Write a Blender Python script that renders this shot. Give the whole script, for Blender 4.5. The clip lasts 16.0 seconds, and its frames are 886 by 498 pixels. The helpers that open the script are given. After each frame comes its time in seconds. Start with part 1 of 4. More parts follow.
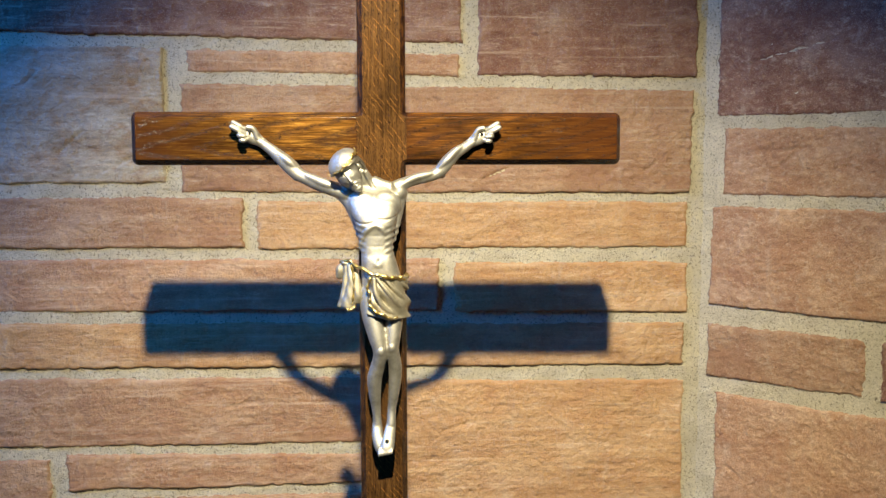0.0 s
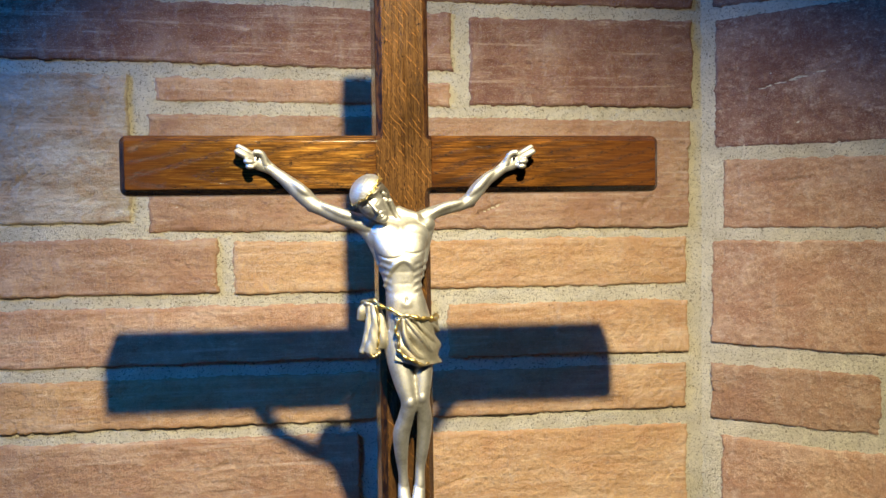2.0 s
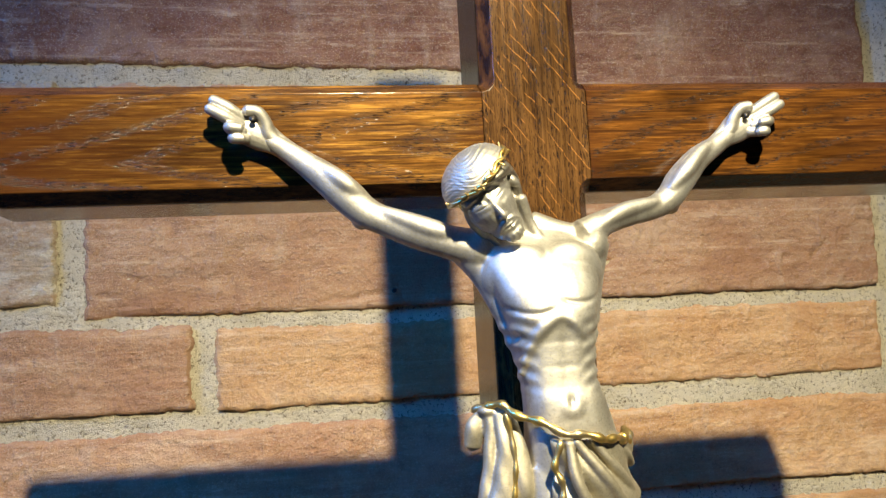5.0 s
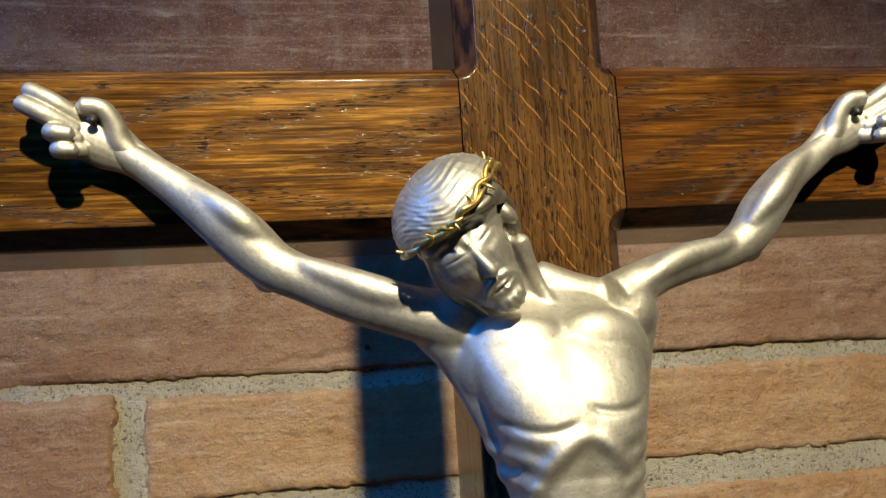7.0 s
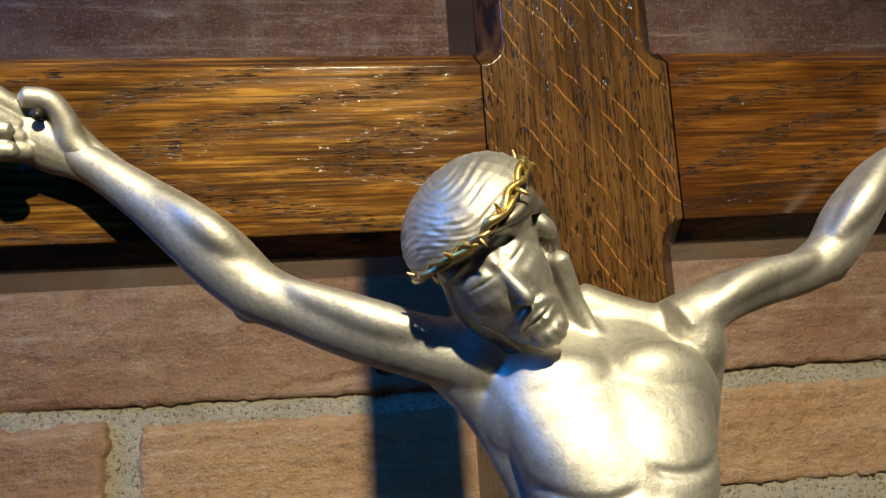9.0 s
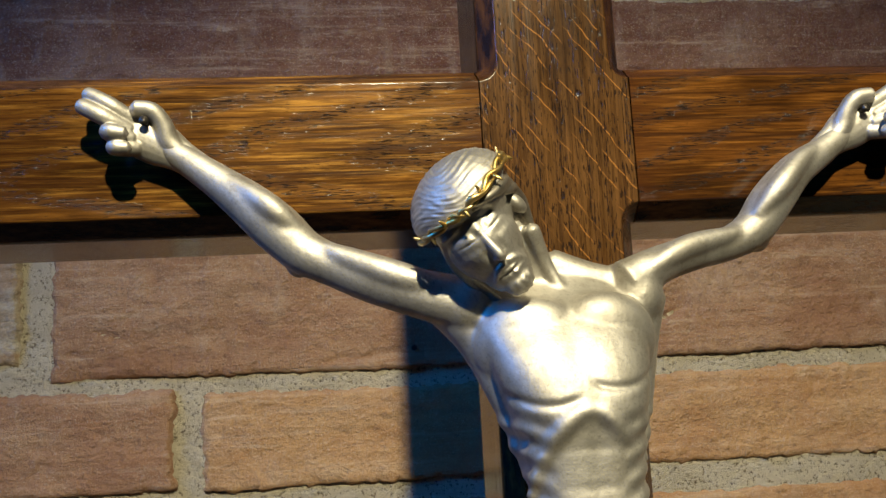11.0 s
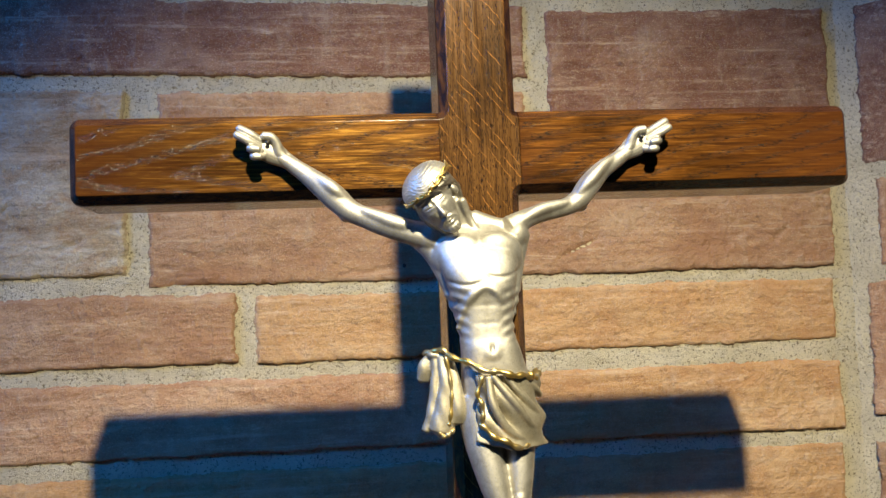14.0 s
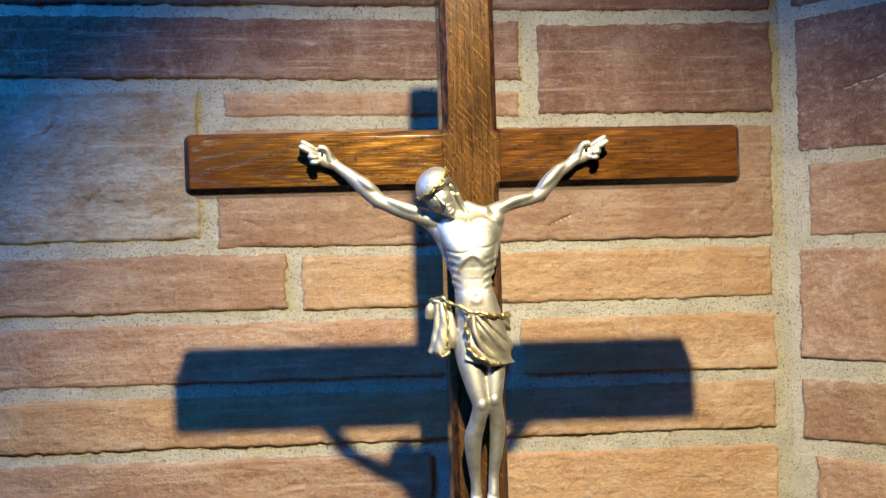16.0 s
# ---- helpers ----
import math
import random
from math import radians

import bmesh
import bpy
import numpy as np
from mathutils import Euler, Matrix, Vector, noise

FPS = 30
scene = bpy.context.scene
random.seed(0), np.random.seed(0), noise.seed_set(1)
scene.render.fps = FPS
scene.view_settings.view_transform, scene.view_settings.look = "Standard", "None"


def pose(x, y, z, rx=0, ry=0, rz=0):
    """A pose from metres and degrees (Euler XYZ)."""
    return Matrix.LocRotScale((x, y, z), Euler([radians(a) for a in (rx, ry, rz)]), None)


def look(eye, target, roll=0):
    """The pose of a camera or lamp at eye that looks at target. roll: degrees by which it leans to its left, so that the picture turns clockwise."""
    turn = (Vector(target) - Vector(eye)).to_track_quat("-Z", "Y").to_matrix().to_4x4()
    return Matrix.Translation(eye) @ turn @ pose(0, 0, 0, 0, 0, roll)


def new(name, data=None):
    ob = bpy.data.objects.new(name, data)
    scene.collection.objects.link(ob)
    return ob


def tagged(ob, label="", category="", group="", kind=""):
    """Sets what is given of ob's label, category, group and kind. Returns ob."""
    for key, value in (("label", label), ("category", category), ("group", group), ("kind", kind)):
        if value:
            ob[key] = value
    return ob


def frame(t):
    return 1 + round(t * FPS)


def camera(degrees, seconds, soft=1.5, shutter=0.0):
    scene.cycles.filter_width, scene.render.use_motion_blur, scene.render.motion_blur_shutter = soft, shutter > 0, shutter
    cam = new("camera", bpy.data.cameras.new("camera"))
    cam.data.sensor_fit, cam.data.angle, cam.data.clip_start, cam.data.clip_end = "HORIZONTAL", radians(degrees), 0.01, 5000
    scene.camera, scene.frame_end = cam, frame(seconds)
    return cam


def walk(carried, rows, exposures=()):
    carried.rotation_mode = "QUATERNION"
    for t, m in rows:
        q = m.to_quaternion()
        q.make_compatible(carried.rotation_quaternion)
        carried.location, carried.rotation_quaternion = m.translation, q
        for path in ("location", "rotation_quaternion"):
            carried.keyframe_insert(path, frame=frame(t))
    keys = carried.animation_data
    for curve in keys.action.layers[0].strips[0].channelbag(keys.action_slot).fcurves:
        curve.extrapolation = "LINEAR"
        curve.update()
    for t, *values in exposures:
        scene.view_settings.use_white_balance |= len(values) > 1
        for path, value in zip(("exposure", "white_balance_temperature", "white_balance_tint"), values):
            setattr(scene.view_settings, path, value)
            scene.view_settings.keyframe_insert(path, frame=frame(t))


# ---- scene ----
cam = camera(53.1, 16.0)
PATH = [
    (0, (-0.014, -0.603, 1.597), (0.168, 1.38, 1.408), -0.1),
    (0.5, (-0.023, -0.592, 1.594), (0.161, 1.39, 1.401), 0.1),
    (1, (-0.043, -0.579, 1.591), (0.197, 1.397, 1.395), 0.2),
    (1.5, (-0.067, -0.561, 1.588), (0.251, 1.405, 1.403), -0.6),
    (2, (-0.078, -0.535, 1.584), (0.294, 1.429, 1.506), -0.8),
    (2.5, (-0.091, -0.506, 1.58), (0.321, 1.45, 1.534), -1.1),
    (3, (-0.103, -0.469, 1.573), (0.328, 1.484, 1.552), -1.5),
    (3.5, (-0.101, -0.409, 1.559), (0.357, 1.538, 1.568), -2.2),
    (4, (-0.096, -0.353, 1.553), (0.367, 1.592, 1.584), -2.5),
    (4.5, (-0.093, -0.304, 1.553), (0.317, 1.651, 1.654), -2.8),
    (4.7, (-0.09, -0.286, 1.554), (0.309, 1.669, 1.689), -2.9),
    (6.8, (-0.058, -0.176, 1.571), (0.326, 1.769, 1.827), -3.6),
    (7, (-0.057, -0.171, 1.572), (0.336, 1.774, 1.819), -3.7),
    (7.5, (-0.055, -0.16, 1.573), (0.348, 1.781, 1.832), -3.9),
    (8, (-0.054, -0.147, 1.576), (0.327, 1.797, 1.841), -3.8),
    (8.5, (-0.052, -0.142, 1.578), (0.31, 1.805, 1.849), -3.6),
    (9, (-0.052, -0.142, 1.577), (0.309, 1.805, 1.853), -3.8),
    (9.5, (-0.052, -0.141, 1.576), (0.317, 1.803, 1.857), -3.9),
    (9.7, (-0.052, -0.142, 1.575), (0.312, 1.804, 1.855), -3.7),
    (11.8, (-0.05, -0.218, 1.562), (0.163, 1.751, 1.844), -3.1),
    (12, (-0.056, -0.225, 1.564), (0.211, 1.742, 1.81), -2.9),
    (12.5, (-0.058, -0.248, 1.562), (0.229, 1.718, 1.789), -2.5),
    (13, (-0.062, -0.282, 1.559), (0.232, 1.685, 1.766), -2.7),
    (13.5, (-0.063, -0.32, 1.557), (0.215, 1.651, 1.744), -2.6),
    (14, (-0.066, -0.361, 1.552), (0.2, 1.617, 1.676), -2.4),
    (14.5, (-0.071, -0.402, 1.55), (0.18, 1.581, 1.631), -2.1),
    (15, (-0.079, -0.438, 1.55), (0.161, 1.546, 1.62), -1.9),
    (15.5, (-0.078, -0.473, 1.552), (0.153, 1.513, 1.593), -1.6),
    (16, (-0.074, -0.515, 1.555), (0.14, 1.474, 1.582), -1.8),
]
EXPOSURES = [(0.0, -0.45), (3.5, -0.34), (4.6, -0.36), (7.0, -1.18), (9.7, -1.34), (12.0, -1.3), (12.5, -1.16), (13.5, -0.68), (14.0, -0.6), (16.0, -0.37)]
walk(cam, [(t, look(eye, target, roll)) for t, eye, target, roll in PATH], EXPOSURES)

# ---- world, lamp and window light ----
world = bpy.data.worlds.new("world")
scene.world = world
world.use_nodes = True
world.node_tree.nodes["Background"].inputs["Color"].default_value = (0.10, 0.25, 0.6, 1)
world.node_tree.nodes["Background"].inputs["Strength"].default_value = 0.3

SPOT_AT, SPOT_AIM = (-0.012, -0.650, 2.080), (0.080, 0.262, 1.240)
spot_data = bpy.data.lights.new("picture_spot", "SPOT")
spot_data.energy, spot_data.color = 152.0, (1.0, 0.895, 0.60)
spot_data.spot_size, spot_data.spot_blend, spot_data.shadow_soft_size = radians(62.0), 1.0, 0.012
spot = new("picture_spot", spot_data)
spot.matrix_world = look(SPOT_AT, SPOT_AIM)

win_data = bpy.data.lights.new("window_daylight", "AREA")
win_data.energy, win_data.color = 23.0, (0.015, 0.255, 1.0)
win_data.shape, win_data.size, win_data.size_y = "RECTANGLE", 0.38, 0.36
win = new("window_daylight", win_data)
win.matrix_world = look((-1.08, -0.33, 2.18), (-0.46, 0.20, 1.92))


# ---- materials ----
class Mat:
    """A node material with short calls."""

    def __init__(self, name):
        self.m = bpy.data.materials.new(name)
        self.m.use_nodes = True
        self.t = self.m.node_tree
        self.b = self.t.nodes["Principled BSDF"]
        self.co = self.t.nodes.new("ShaderNodeTexCoord").outputs["Object"]

    def put(self, kind, **ins):
        n = self.t.nodes.new(kind)
        for k, v in ins.items():
            self.give(n.inputs[k.replace("_", " ")], v)
        return n

    def give(self, socket, v):
        if isinstance(v, bpy.types.NodeSocket):
            self.t.links.new(v, socket)
        else:
            socket.default_value = v

    def scaled(self, s, rot=(0, 0, 0), src=None):
        n = self.put("ShaderNodeMapping", Vector=src or self.co, Scale=s, Rotation=rot)
        return n.outputs[0]

    def noise(self, scale, detail=4.0, rough=0.55, s=(1, 1, 1), rot=(0, 0, 0), distort=0.0, src=None):
        n = self.put("ShaderNodeTexNoise", Vector=self.scaled(s, rot, src), Scale=scale, Detail=detail, Roughness=rough, Distortion=distort)
        return n.outputs["Fac"]

    def ramp(self, fac, *stops):
        n = self.put("ShaderNodeValToRGB", Fac=fac)
        e = n.color_ramp.elements
        while len(e) < len(stops):
            e.new(0.5)
        for el, (p, c) in zip(e, stops):
            el.position = p
            el.color = (*c, 1) if isinstance(c, tuple) else (c, c, c, 1)
        return n.outputs[0]

    def mix(self, fac, a, b, mode="MIX"):
        n = self.t.nodes.new("ShaderNodeMix")
        n.data_type, n.blend_type = "RGBA", mode
        for i, v in ((0, fac), (6, a), (7, b)):
            if isinstance(v, tuple) and len(v) == 3:
                v = (*v, 1)
            self.give(n.inputs[i], v)
        return n.outputs[2]

    def math(self, op, a, b=0.0, c=0.0):
        n = self.t.nodes.new("ShaderNodeMath")
        n.operation = op
        for i, v in enumerate((a, b, c)):
            self.give(n.inputs[i], v)
        return n.outputs[0]

    def bump(self, height, dist, strength=1.0, normal=None):
        n = self.put("ShaderNodeBump", Height=height, Distance=dist, Strength=strength)
        if normal:
            self.give(n.inputs["Normal"], normal)
        return n.outputs[0]

    def done(self, color=None, rough=None, metal=None, normal=None, spec=None):
        for k, v in (("Base Color", color), ("Roughness", rough), ("Metallic", metal), ("Normal", normal), ("Specular IOR Level", spec)):
            if v is not None:
                if isinstance(v, tuple) and len(v) == 3:
                    v = (*v, 1)
                self.give(self.b.inputs[k], v)
        return self.m


def sandstone(name, dark, mid, light, blotch, amount, bands=0.5):
    """Sawn and split sandstone: bedding, blotches, sand grain, pits and pale lime smears."""
    m = Mat(name)
    rnd = m.put("ShaderNodeObjectInfo").outputs["Random"]
    shift = m.put("ShaderNodeCombineXYZ", X=m.math("MULTIPLY", rnd, 7.0), Y=m.math("MULTIPLY", rnd, 3.0), Z=m.math("MULTIPLY", rnd, 11.0)).outputs[0]
    moved = m.put("ShaderNodeVectorMath")
    m.give(moved.inputs[0], m.co)
    m.give(moved.inputs[1], shift)
    src = moved.outputs[0]
    big = m.noise(11, 6, 0.62, (1, 1, 1.6), src=src)
    bed = m.noise(46, 6, 0.72, (0.45, 1, 2.0), distort=0.2, src=src)
    fine = m.noise(210, 7, 0.74, (0.85, 1, 1.0), src=src)
    grit = m.noise(1000, 4, 0.75, src=src)
    pits = m.noise(480, 4, 0.65, (0.6, 1, 1), src=src)
    base = m.mix(m.ramp(big, (0.34, 0.0), (0.66, 1.0)), dark, mid)
    base = m.mix(m.math("MULTIPLY", m.ramp(bed, (0.44, 0.0), (0.66, 1.0)), bands), base, light)
    bl = m.noise(30, 7, 0.75, (1, 1, 1.4), distort=0.15, src=src)
    lump = m.noise(125, 5, 0.6, (0.8, 1, 1.0), src=src)
    base = m.mix(m.math("MULTIPLY", m.ramp(bl, (0.47, 0.0), (0.63, 1.0)), amount), base, blotch)
    smear = m.noise(75, 6, 0.75, (1.0, 1, 0.35), distort=0.1, src=src)
    base = m.mix(m.math("MULTIPLY", m.ramp(smear, (0.54, 0.0), (0.72, 1.0)), 0.34), base, (0.55, 0.46, 0.37))
    base = m.mix(m.ramp(fine, (0.35, 0.40), (0.52, 0.0)), base, m.mix(0.55, base, (0.04, 0.02, 0.015)))
    base = m.mix(m.math("MULTIPLY", m.ramp(grit, (0.54, 0.0), (0.64, 1.0)), 0.42), base, (0.66, 0.54, 0.42))
    base = m.mix(m.math("MULTIPLY", m.ramp(pits, (0.30, 1.0), (0.38, 0.0)), 0.5), base, (0.07, 0.035, 0.025))
    streak = m.noise(150, 7, 0.75, (0.22, 1, 1.2), distort=0.15, src=src)
    patch = m.ramp(m.noise(24, 4, 0.6, src=src), (0.40, 0.15), (0.60, 1.0))
    base = m.mix(m.math("MULTIPLY", m.ramp(streak, (0.34, 0.32), (0.45, 0.0)), patch), base, m.mix(0.5, base, (0.05, 0.022, 0.015)))
    base = m.mix(m.math("MULTIPLY", m.ramp(streak, (0.56, 0.0), (0.68, 0.6)), patch), base, (0.66, 0.52, 0.38))
    rows = m.noise(190, 4, 0.7, (0.035, 1, 1.0), distort=0.1, src=src)
    base = m.mix(m.ramp(rows, (0.36, 0.34), (0.48, 0.0)), base, m.mix(0.45, base, (0.10, 0.040, 0.025)))
    base = m.mix(m.ramp(rows, (0.55, 0.0), (0.68, 0.45)), base, (0.60, 0.46, 0.34))
    cloud = m.noise(19, 4, 0.6, (0.7, 1, 1.2), distort=0.4, src=src)
    base = m.mix(m.ramp(cloud, (0.52, 0.0), (0.70, 0.30)), base, m.mix(0.6, light, (0.62, 0.50, 0.40)))
    base = m.mix(m.ramp(cloud, (0.32, 0.60), (0.47, 0.0)), base, m.mix(0.5, dark, blotch))
    tone = m.math("MULTIPLY_ADD", rnd, 0.28, 0.86)
    base = m.mix(1.0, base, m.put("ShaderNodeCombineXYZ", X=tone, Y=tone, Z=tone).outputs[0], "MULTIPLY")
    saw = m.noise(210, 3, 0.6, (0.10, 1, 1.6), src=src)
    h = m.math("ADD", fine, m.math("ADD", m.math("MULTIPLY", grit, 0.18), m.math("ADD", m.math("MULTIPLY", saw, 0.16), m.math("ADD", m.math("MULTIPLY", streak, 0.35), m.math("ADD", m.math("MULTIPLY", smear, 1.2), m.math("MULTIPLY", lump, 1.1))))))
    return m.done(base, 0.9, 0.0, m.bump(h, 0.0027, 1.0), 0.2)


STONE_RED = sandstone("red_sandstone", (0.345, 0.190, 0.112), (0.435, 0.262, 0.158), (0.525, 0.348, 0.220), (0.31, 0.148, 0.085), 0.55)
STONE_TAN = sandstone("tan_sandstone", (0.41, 0.235, 0.115), (0.51, 0.310, 0.155), (0.60, 0.400, 0.230), (0.38, 0.180, 0.080), 0.5)
STONE_GREY = sandstone("grey_sandstone", (0.31, 0.235, 0.150), (0.43, 0.380, 0.300), (0.53, 0.50, 0.43), (0.30, 0.155, 0.065), 0.70, 0.8)
STONE_DARK = sandstone("plum_sandstone", (0.19, 0.088, 0.062), (0.25, 0.126, 0.084), (0.32, 0.183, 0.128), (0.14, 0.058, 0.043), 0.6)


def mortar_material():
    m = Mat("sandy_mortar")
    a = m.noise(40, 5, 0.65)
    grain = m.noise(520, 5, 0.8)
    base = m.mix(m.ramp(a, (0.3, 0.0), (0.7, 1.0)), (0.55, 0.485, 0.35), (0.73, 0.655, 0.50))
    base = m.mix(m.ramp(grain, (0.385, 0.92), (0.455, 0.0)), base, (0.14, 0.105, 0.07))
    base = m.mix(m.ramp(m.noise(900, 2, 0.6), (0.6, 0.0), (0.7, 0.6)), base, (0.75, 0.70, 0.60))
    h = m.math("ADD", grain, m.math("MULTIPLY", a, 1.2))
    return m.done(base, 0.95, 0.0, m.bump(h, 0.0036, 1.0), 0.2)


MORTAR = mortar_material()


def oak(name, figure):
    """Stained and varnished oak: growth rings of the given figure, short dark pores in their porous part, a clear coat."""
    m = Mat(name)
    sep = m.put("ShaderNodeSeparateXYZ", Vector=m.co)
    x, z = sep.outputs["X"], sep.outputs["Z"]
    upright = figure == "upright"
    along = (1, 1, 0.05) if upright else (0.05, 1, 1)
    wob = m.math("MULTIPLY", m.math("SUBTRACT", m.noise(55, 4, 0.6, (1, 1, 0.2) if upright else (0.2, 1, 1)), 0.5), 0.012)
    if figure == "cathedral":
        # nested arches that point along the board
        dz = m.math("SUBTRACT", z, m.math("MULTIPLY_ADD", x, 0.06, 1.6160))
        g = m.math("SUBTRACT", m.math("SQRT", m.math("ADD", m.math("MULTIPLY", dz, dz), 0.0000020)), m.math("MULTIPLY", x, 0.19))
        period = 0.0078
    elif figure == "slanting":
        g = m.math("SUBTRACT", z, m.math("MULTIPLY", x, 0.24))
        period = 0.0068
    else:
        g = m.math("ADD", m.math("ADD", x, sep.outputs["Y"]), m.math("MULTIPLY", z, 0.02))
        period = 0.0052
    wave = m.math("SINE", m.math("MULTIPLY", m.math("ADD", g, wob), 2 * math.pi / period))
    porous = m.ramp(m.math("MULTIPLY_ADD", wave, 0.5, 0.5), (0.50, 0.0), (0.88, 1.0))
    deep, rich, pale = {
        "cathedral": ((0.040, 0.0145, 0.0038), (0.235, 0.100, 0.0170), (0.500, 0.250, 0.044)),
        "slanting": ((0.040, 0.014, 0.0040), (0.165, 0.060, 0.0098), (0.285, 0.117, 0.020)),
        "upright": ((0.058, 0.028, 0.0105), (0.102, 0.048, 0.0150), (0.165, 0.077, 0.024)),
    }[figure]
    wide = m.noise(42, 5, 0.62, (1, 1, 0.16) if upright else (0.16, 1, 1), distort=0.5)
    base = m.mix(m.ramp(wide, (0.30, 0.0), (0.64, 1.0)), deep, rich)
    streak = m.noise(900, 5, 0.7, along, distort=0.25)
    base = m.mix(m.ramp(streak, (0.50, 0.0), (0.66, 0.50 if upright else 0.55)), base, pale)
    base = m.mix(m.ramp(streak, (0.34, 0.55 if upright else 0.62), (0.47, 0.0)), base, (0.022, 0.0080, 0.0028))
    fibre = m.noise(1700, 4, 0.7, (1, 1, 0.03) if upright else (0.03, 1, 1), distort=0.3)
    base = m.mix(m.ramp(fibre, (0.38, 0.80), (0.52, 0.0)), base, m.mix(0.80, base, (0.010, 0.004, 0.0015)))
    lines = m.noise(520, 3, 0.6, (1, 1, 0.04) if upright else (0.04, 1, 1), distort=0.4)
    base = m.mix(m.ramp(lines, (0.36, 0.40 if upright else 0.85), (0.47, 0.0)), base, (0.030, 0.0115, 0.0038))
    base = m.mix(m.math("MULTIPLY", porous, 0.10 if upright else 0.28), base, (0.052, 0.024, 0.010))
    stain = m.ramp(m.noise(26, 4, 0.65, (1, 1, 0.6) if upright else (0.45, 1, 1), distort=0.6), (0.36, 0.50), (0.60, 1.10))
    base = m.mix(1.0, base, stain, "MULTIPLY")
    if upright:
        # pale medullary rays that cross the board aslant
        across, down = m.math("ADD", x, m.math("MULTIPLY", z, 0.80)), m.math("SUBTRACT", z, x)
        bend = m.math("MULTIPLY", m.math("SUBTRACT", m.noise(70, 3, 0.55), 0.5), 5.0)
        line = m.math("ABSOLUTE", m.math("SINE", m.math("MULTIPLY_ADD", across, 800.0, bend)))
        spot_at = m.put("ShaderNodeCombineXYZ", X=m.math("MULTIPLY", across, 300.0), Y=m.math("MULTIPLY", down, 60.0)).outputs[0]
        gate = m.ramp(m.noise(1.0, 2, 0.5, src=spot_at), (0.47, 0.0), (0.58, 1.0))
        base = m.mix(m.math("MULTIPLY", m.math("MULTIPLY", m.ramp(line, (0.05, 1.0), (0.17, 0.0)), gate), 0.70), base, (0.36, 0.150, 0.034))
    else:
        # darker brown beside the joint and towards the board's end
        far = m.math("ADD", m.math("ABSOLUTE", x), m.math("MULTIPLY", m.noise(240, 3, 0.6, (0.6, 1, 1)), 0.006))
        end_dark = m.math("MAXIMUM", m.ramp(far, (0.0222, 0.55), (0.0245, 0.0)), m.ramp(far, (0.092, 0.0), (0.160, 0.78)))
        base = m.mix(end_dark, base, (0.046, 0.0145, 0.0045))
    pore = m.noise(2700 if upright else 3300, 2, 0.5, (1, 1, 0.13) if upright else (0.10, 1, 1))
    many = m.math("MULTIPLY_ADD", porous, 0.05 if upright else 0.13, 0.395 if upright else 0.318)
    base = m.mix(m.math("MULTIPLY", m.math("LESS_THAN", pore, many), 0.88), base, (0.014, 0.008, 0.005))
    rough = m.ramp(m.noise(500, 3, 0.6, along), (0.3, 0.12), (0.7, 0.22))
    dips = m.math("MULTIPLY", m.ramp(pore, (0.30, 1.0), (0.44, 0.0)), m.math("MULTIPLY_ADD", porous, 0.97, 0.03))
    h = m.math("ADD", m.math("MULTIPLY", dips, -1.0), m.math("MULTIPLY", fibre, 0.30))
    return m.done(base, rough, 0.0, m.bump(h, 0.00012, 0.9), 0.28)


OAK_UP = oak("stained_oak_upright", "upright")
OAK_LEFT = oak("stained_oak_cathedral", "cathedral")
OAK_BAR = oak("stained_oak_slanting", "slanting")


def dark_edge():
    """The moulded edges: stained nearly black, with the same varnish; the arms' lit top edges go without."""
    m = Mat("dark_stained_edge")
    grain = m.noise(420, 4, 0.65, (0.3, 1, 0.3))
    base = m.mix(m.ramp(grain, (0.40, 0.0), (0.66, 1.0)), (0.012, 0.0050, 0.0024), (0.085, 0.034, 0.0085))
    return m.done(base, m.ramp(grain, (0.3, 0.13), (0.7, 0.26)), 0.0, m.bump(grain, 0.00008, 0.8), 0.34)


OAK_EDGE = dark_edge()


def metal(name, colour, grime, rough):
    m = Mat(name)
    n = m.noise(120, 4, 0.6)
    f = m.noise(900, 3, 0.6)
    base = m.mix(m.ramp(n, (0.42, 0.0), (0.62, 0.7)), colour, grime)
    base = m.mix(m.ramp(m.noise(1500, 4, 0.7), (0.34, 0.30), (0.46, 0.0)), base, m.mix(0.7, grime, (0.04, 0.035, 0.03)))
    cast = m.noise(330, 4, 0.6)
    r = m.math("ADD", m.math("MULTIPLY", n, 0.16), rough - 0.08)
    return m.done(base, r, 0.93, m.bump(m.math("ADD", f, m.math("MULTIPLY", cast, 0.9)), 0.00012, 0.55), 0.5)


SILVER = metal("satin_silver", (0.55, 0.525, 0.475), (0.32, 0.295, 0.25), 0.57)
SILVER_CLOTH = metal("champagne_silver", (0.50, 0.455, 0.36), (0.31, 0.275, 0.20), 0.62)
GOLD = metal("worn_gilding", (0.66, 0.46, 0.14), (0.50, 0.43, 0.29), 0.38)
PATINA = metal("tarnished_silver", (0.36, 0.33, 0.28), (0.17, 0.15, 0.12), 0.50)
NAIL = metal("dark_nail", (0.09, 0.08, 0.07), (0.05, 0.04, 0.03), 0.5)


# unseen walls and ceiling, kept dark so that little light bounces back
def plaster_material():
    m = Mat("dark_plaster")
    n = m.noise(6, 5, 0.6)
    base = m.mix(n, (0.050, 0.048, 0.046), (0.075, 0.072, 0.068))
    return m.done(base, 0.9, 0.0, m.bump(m.noise(120, 3, 0.6), 0.001, 0.5), 0.2)


PLASTER = plaster_material()


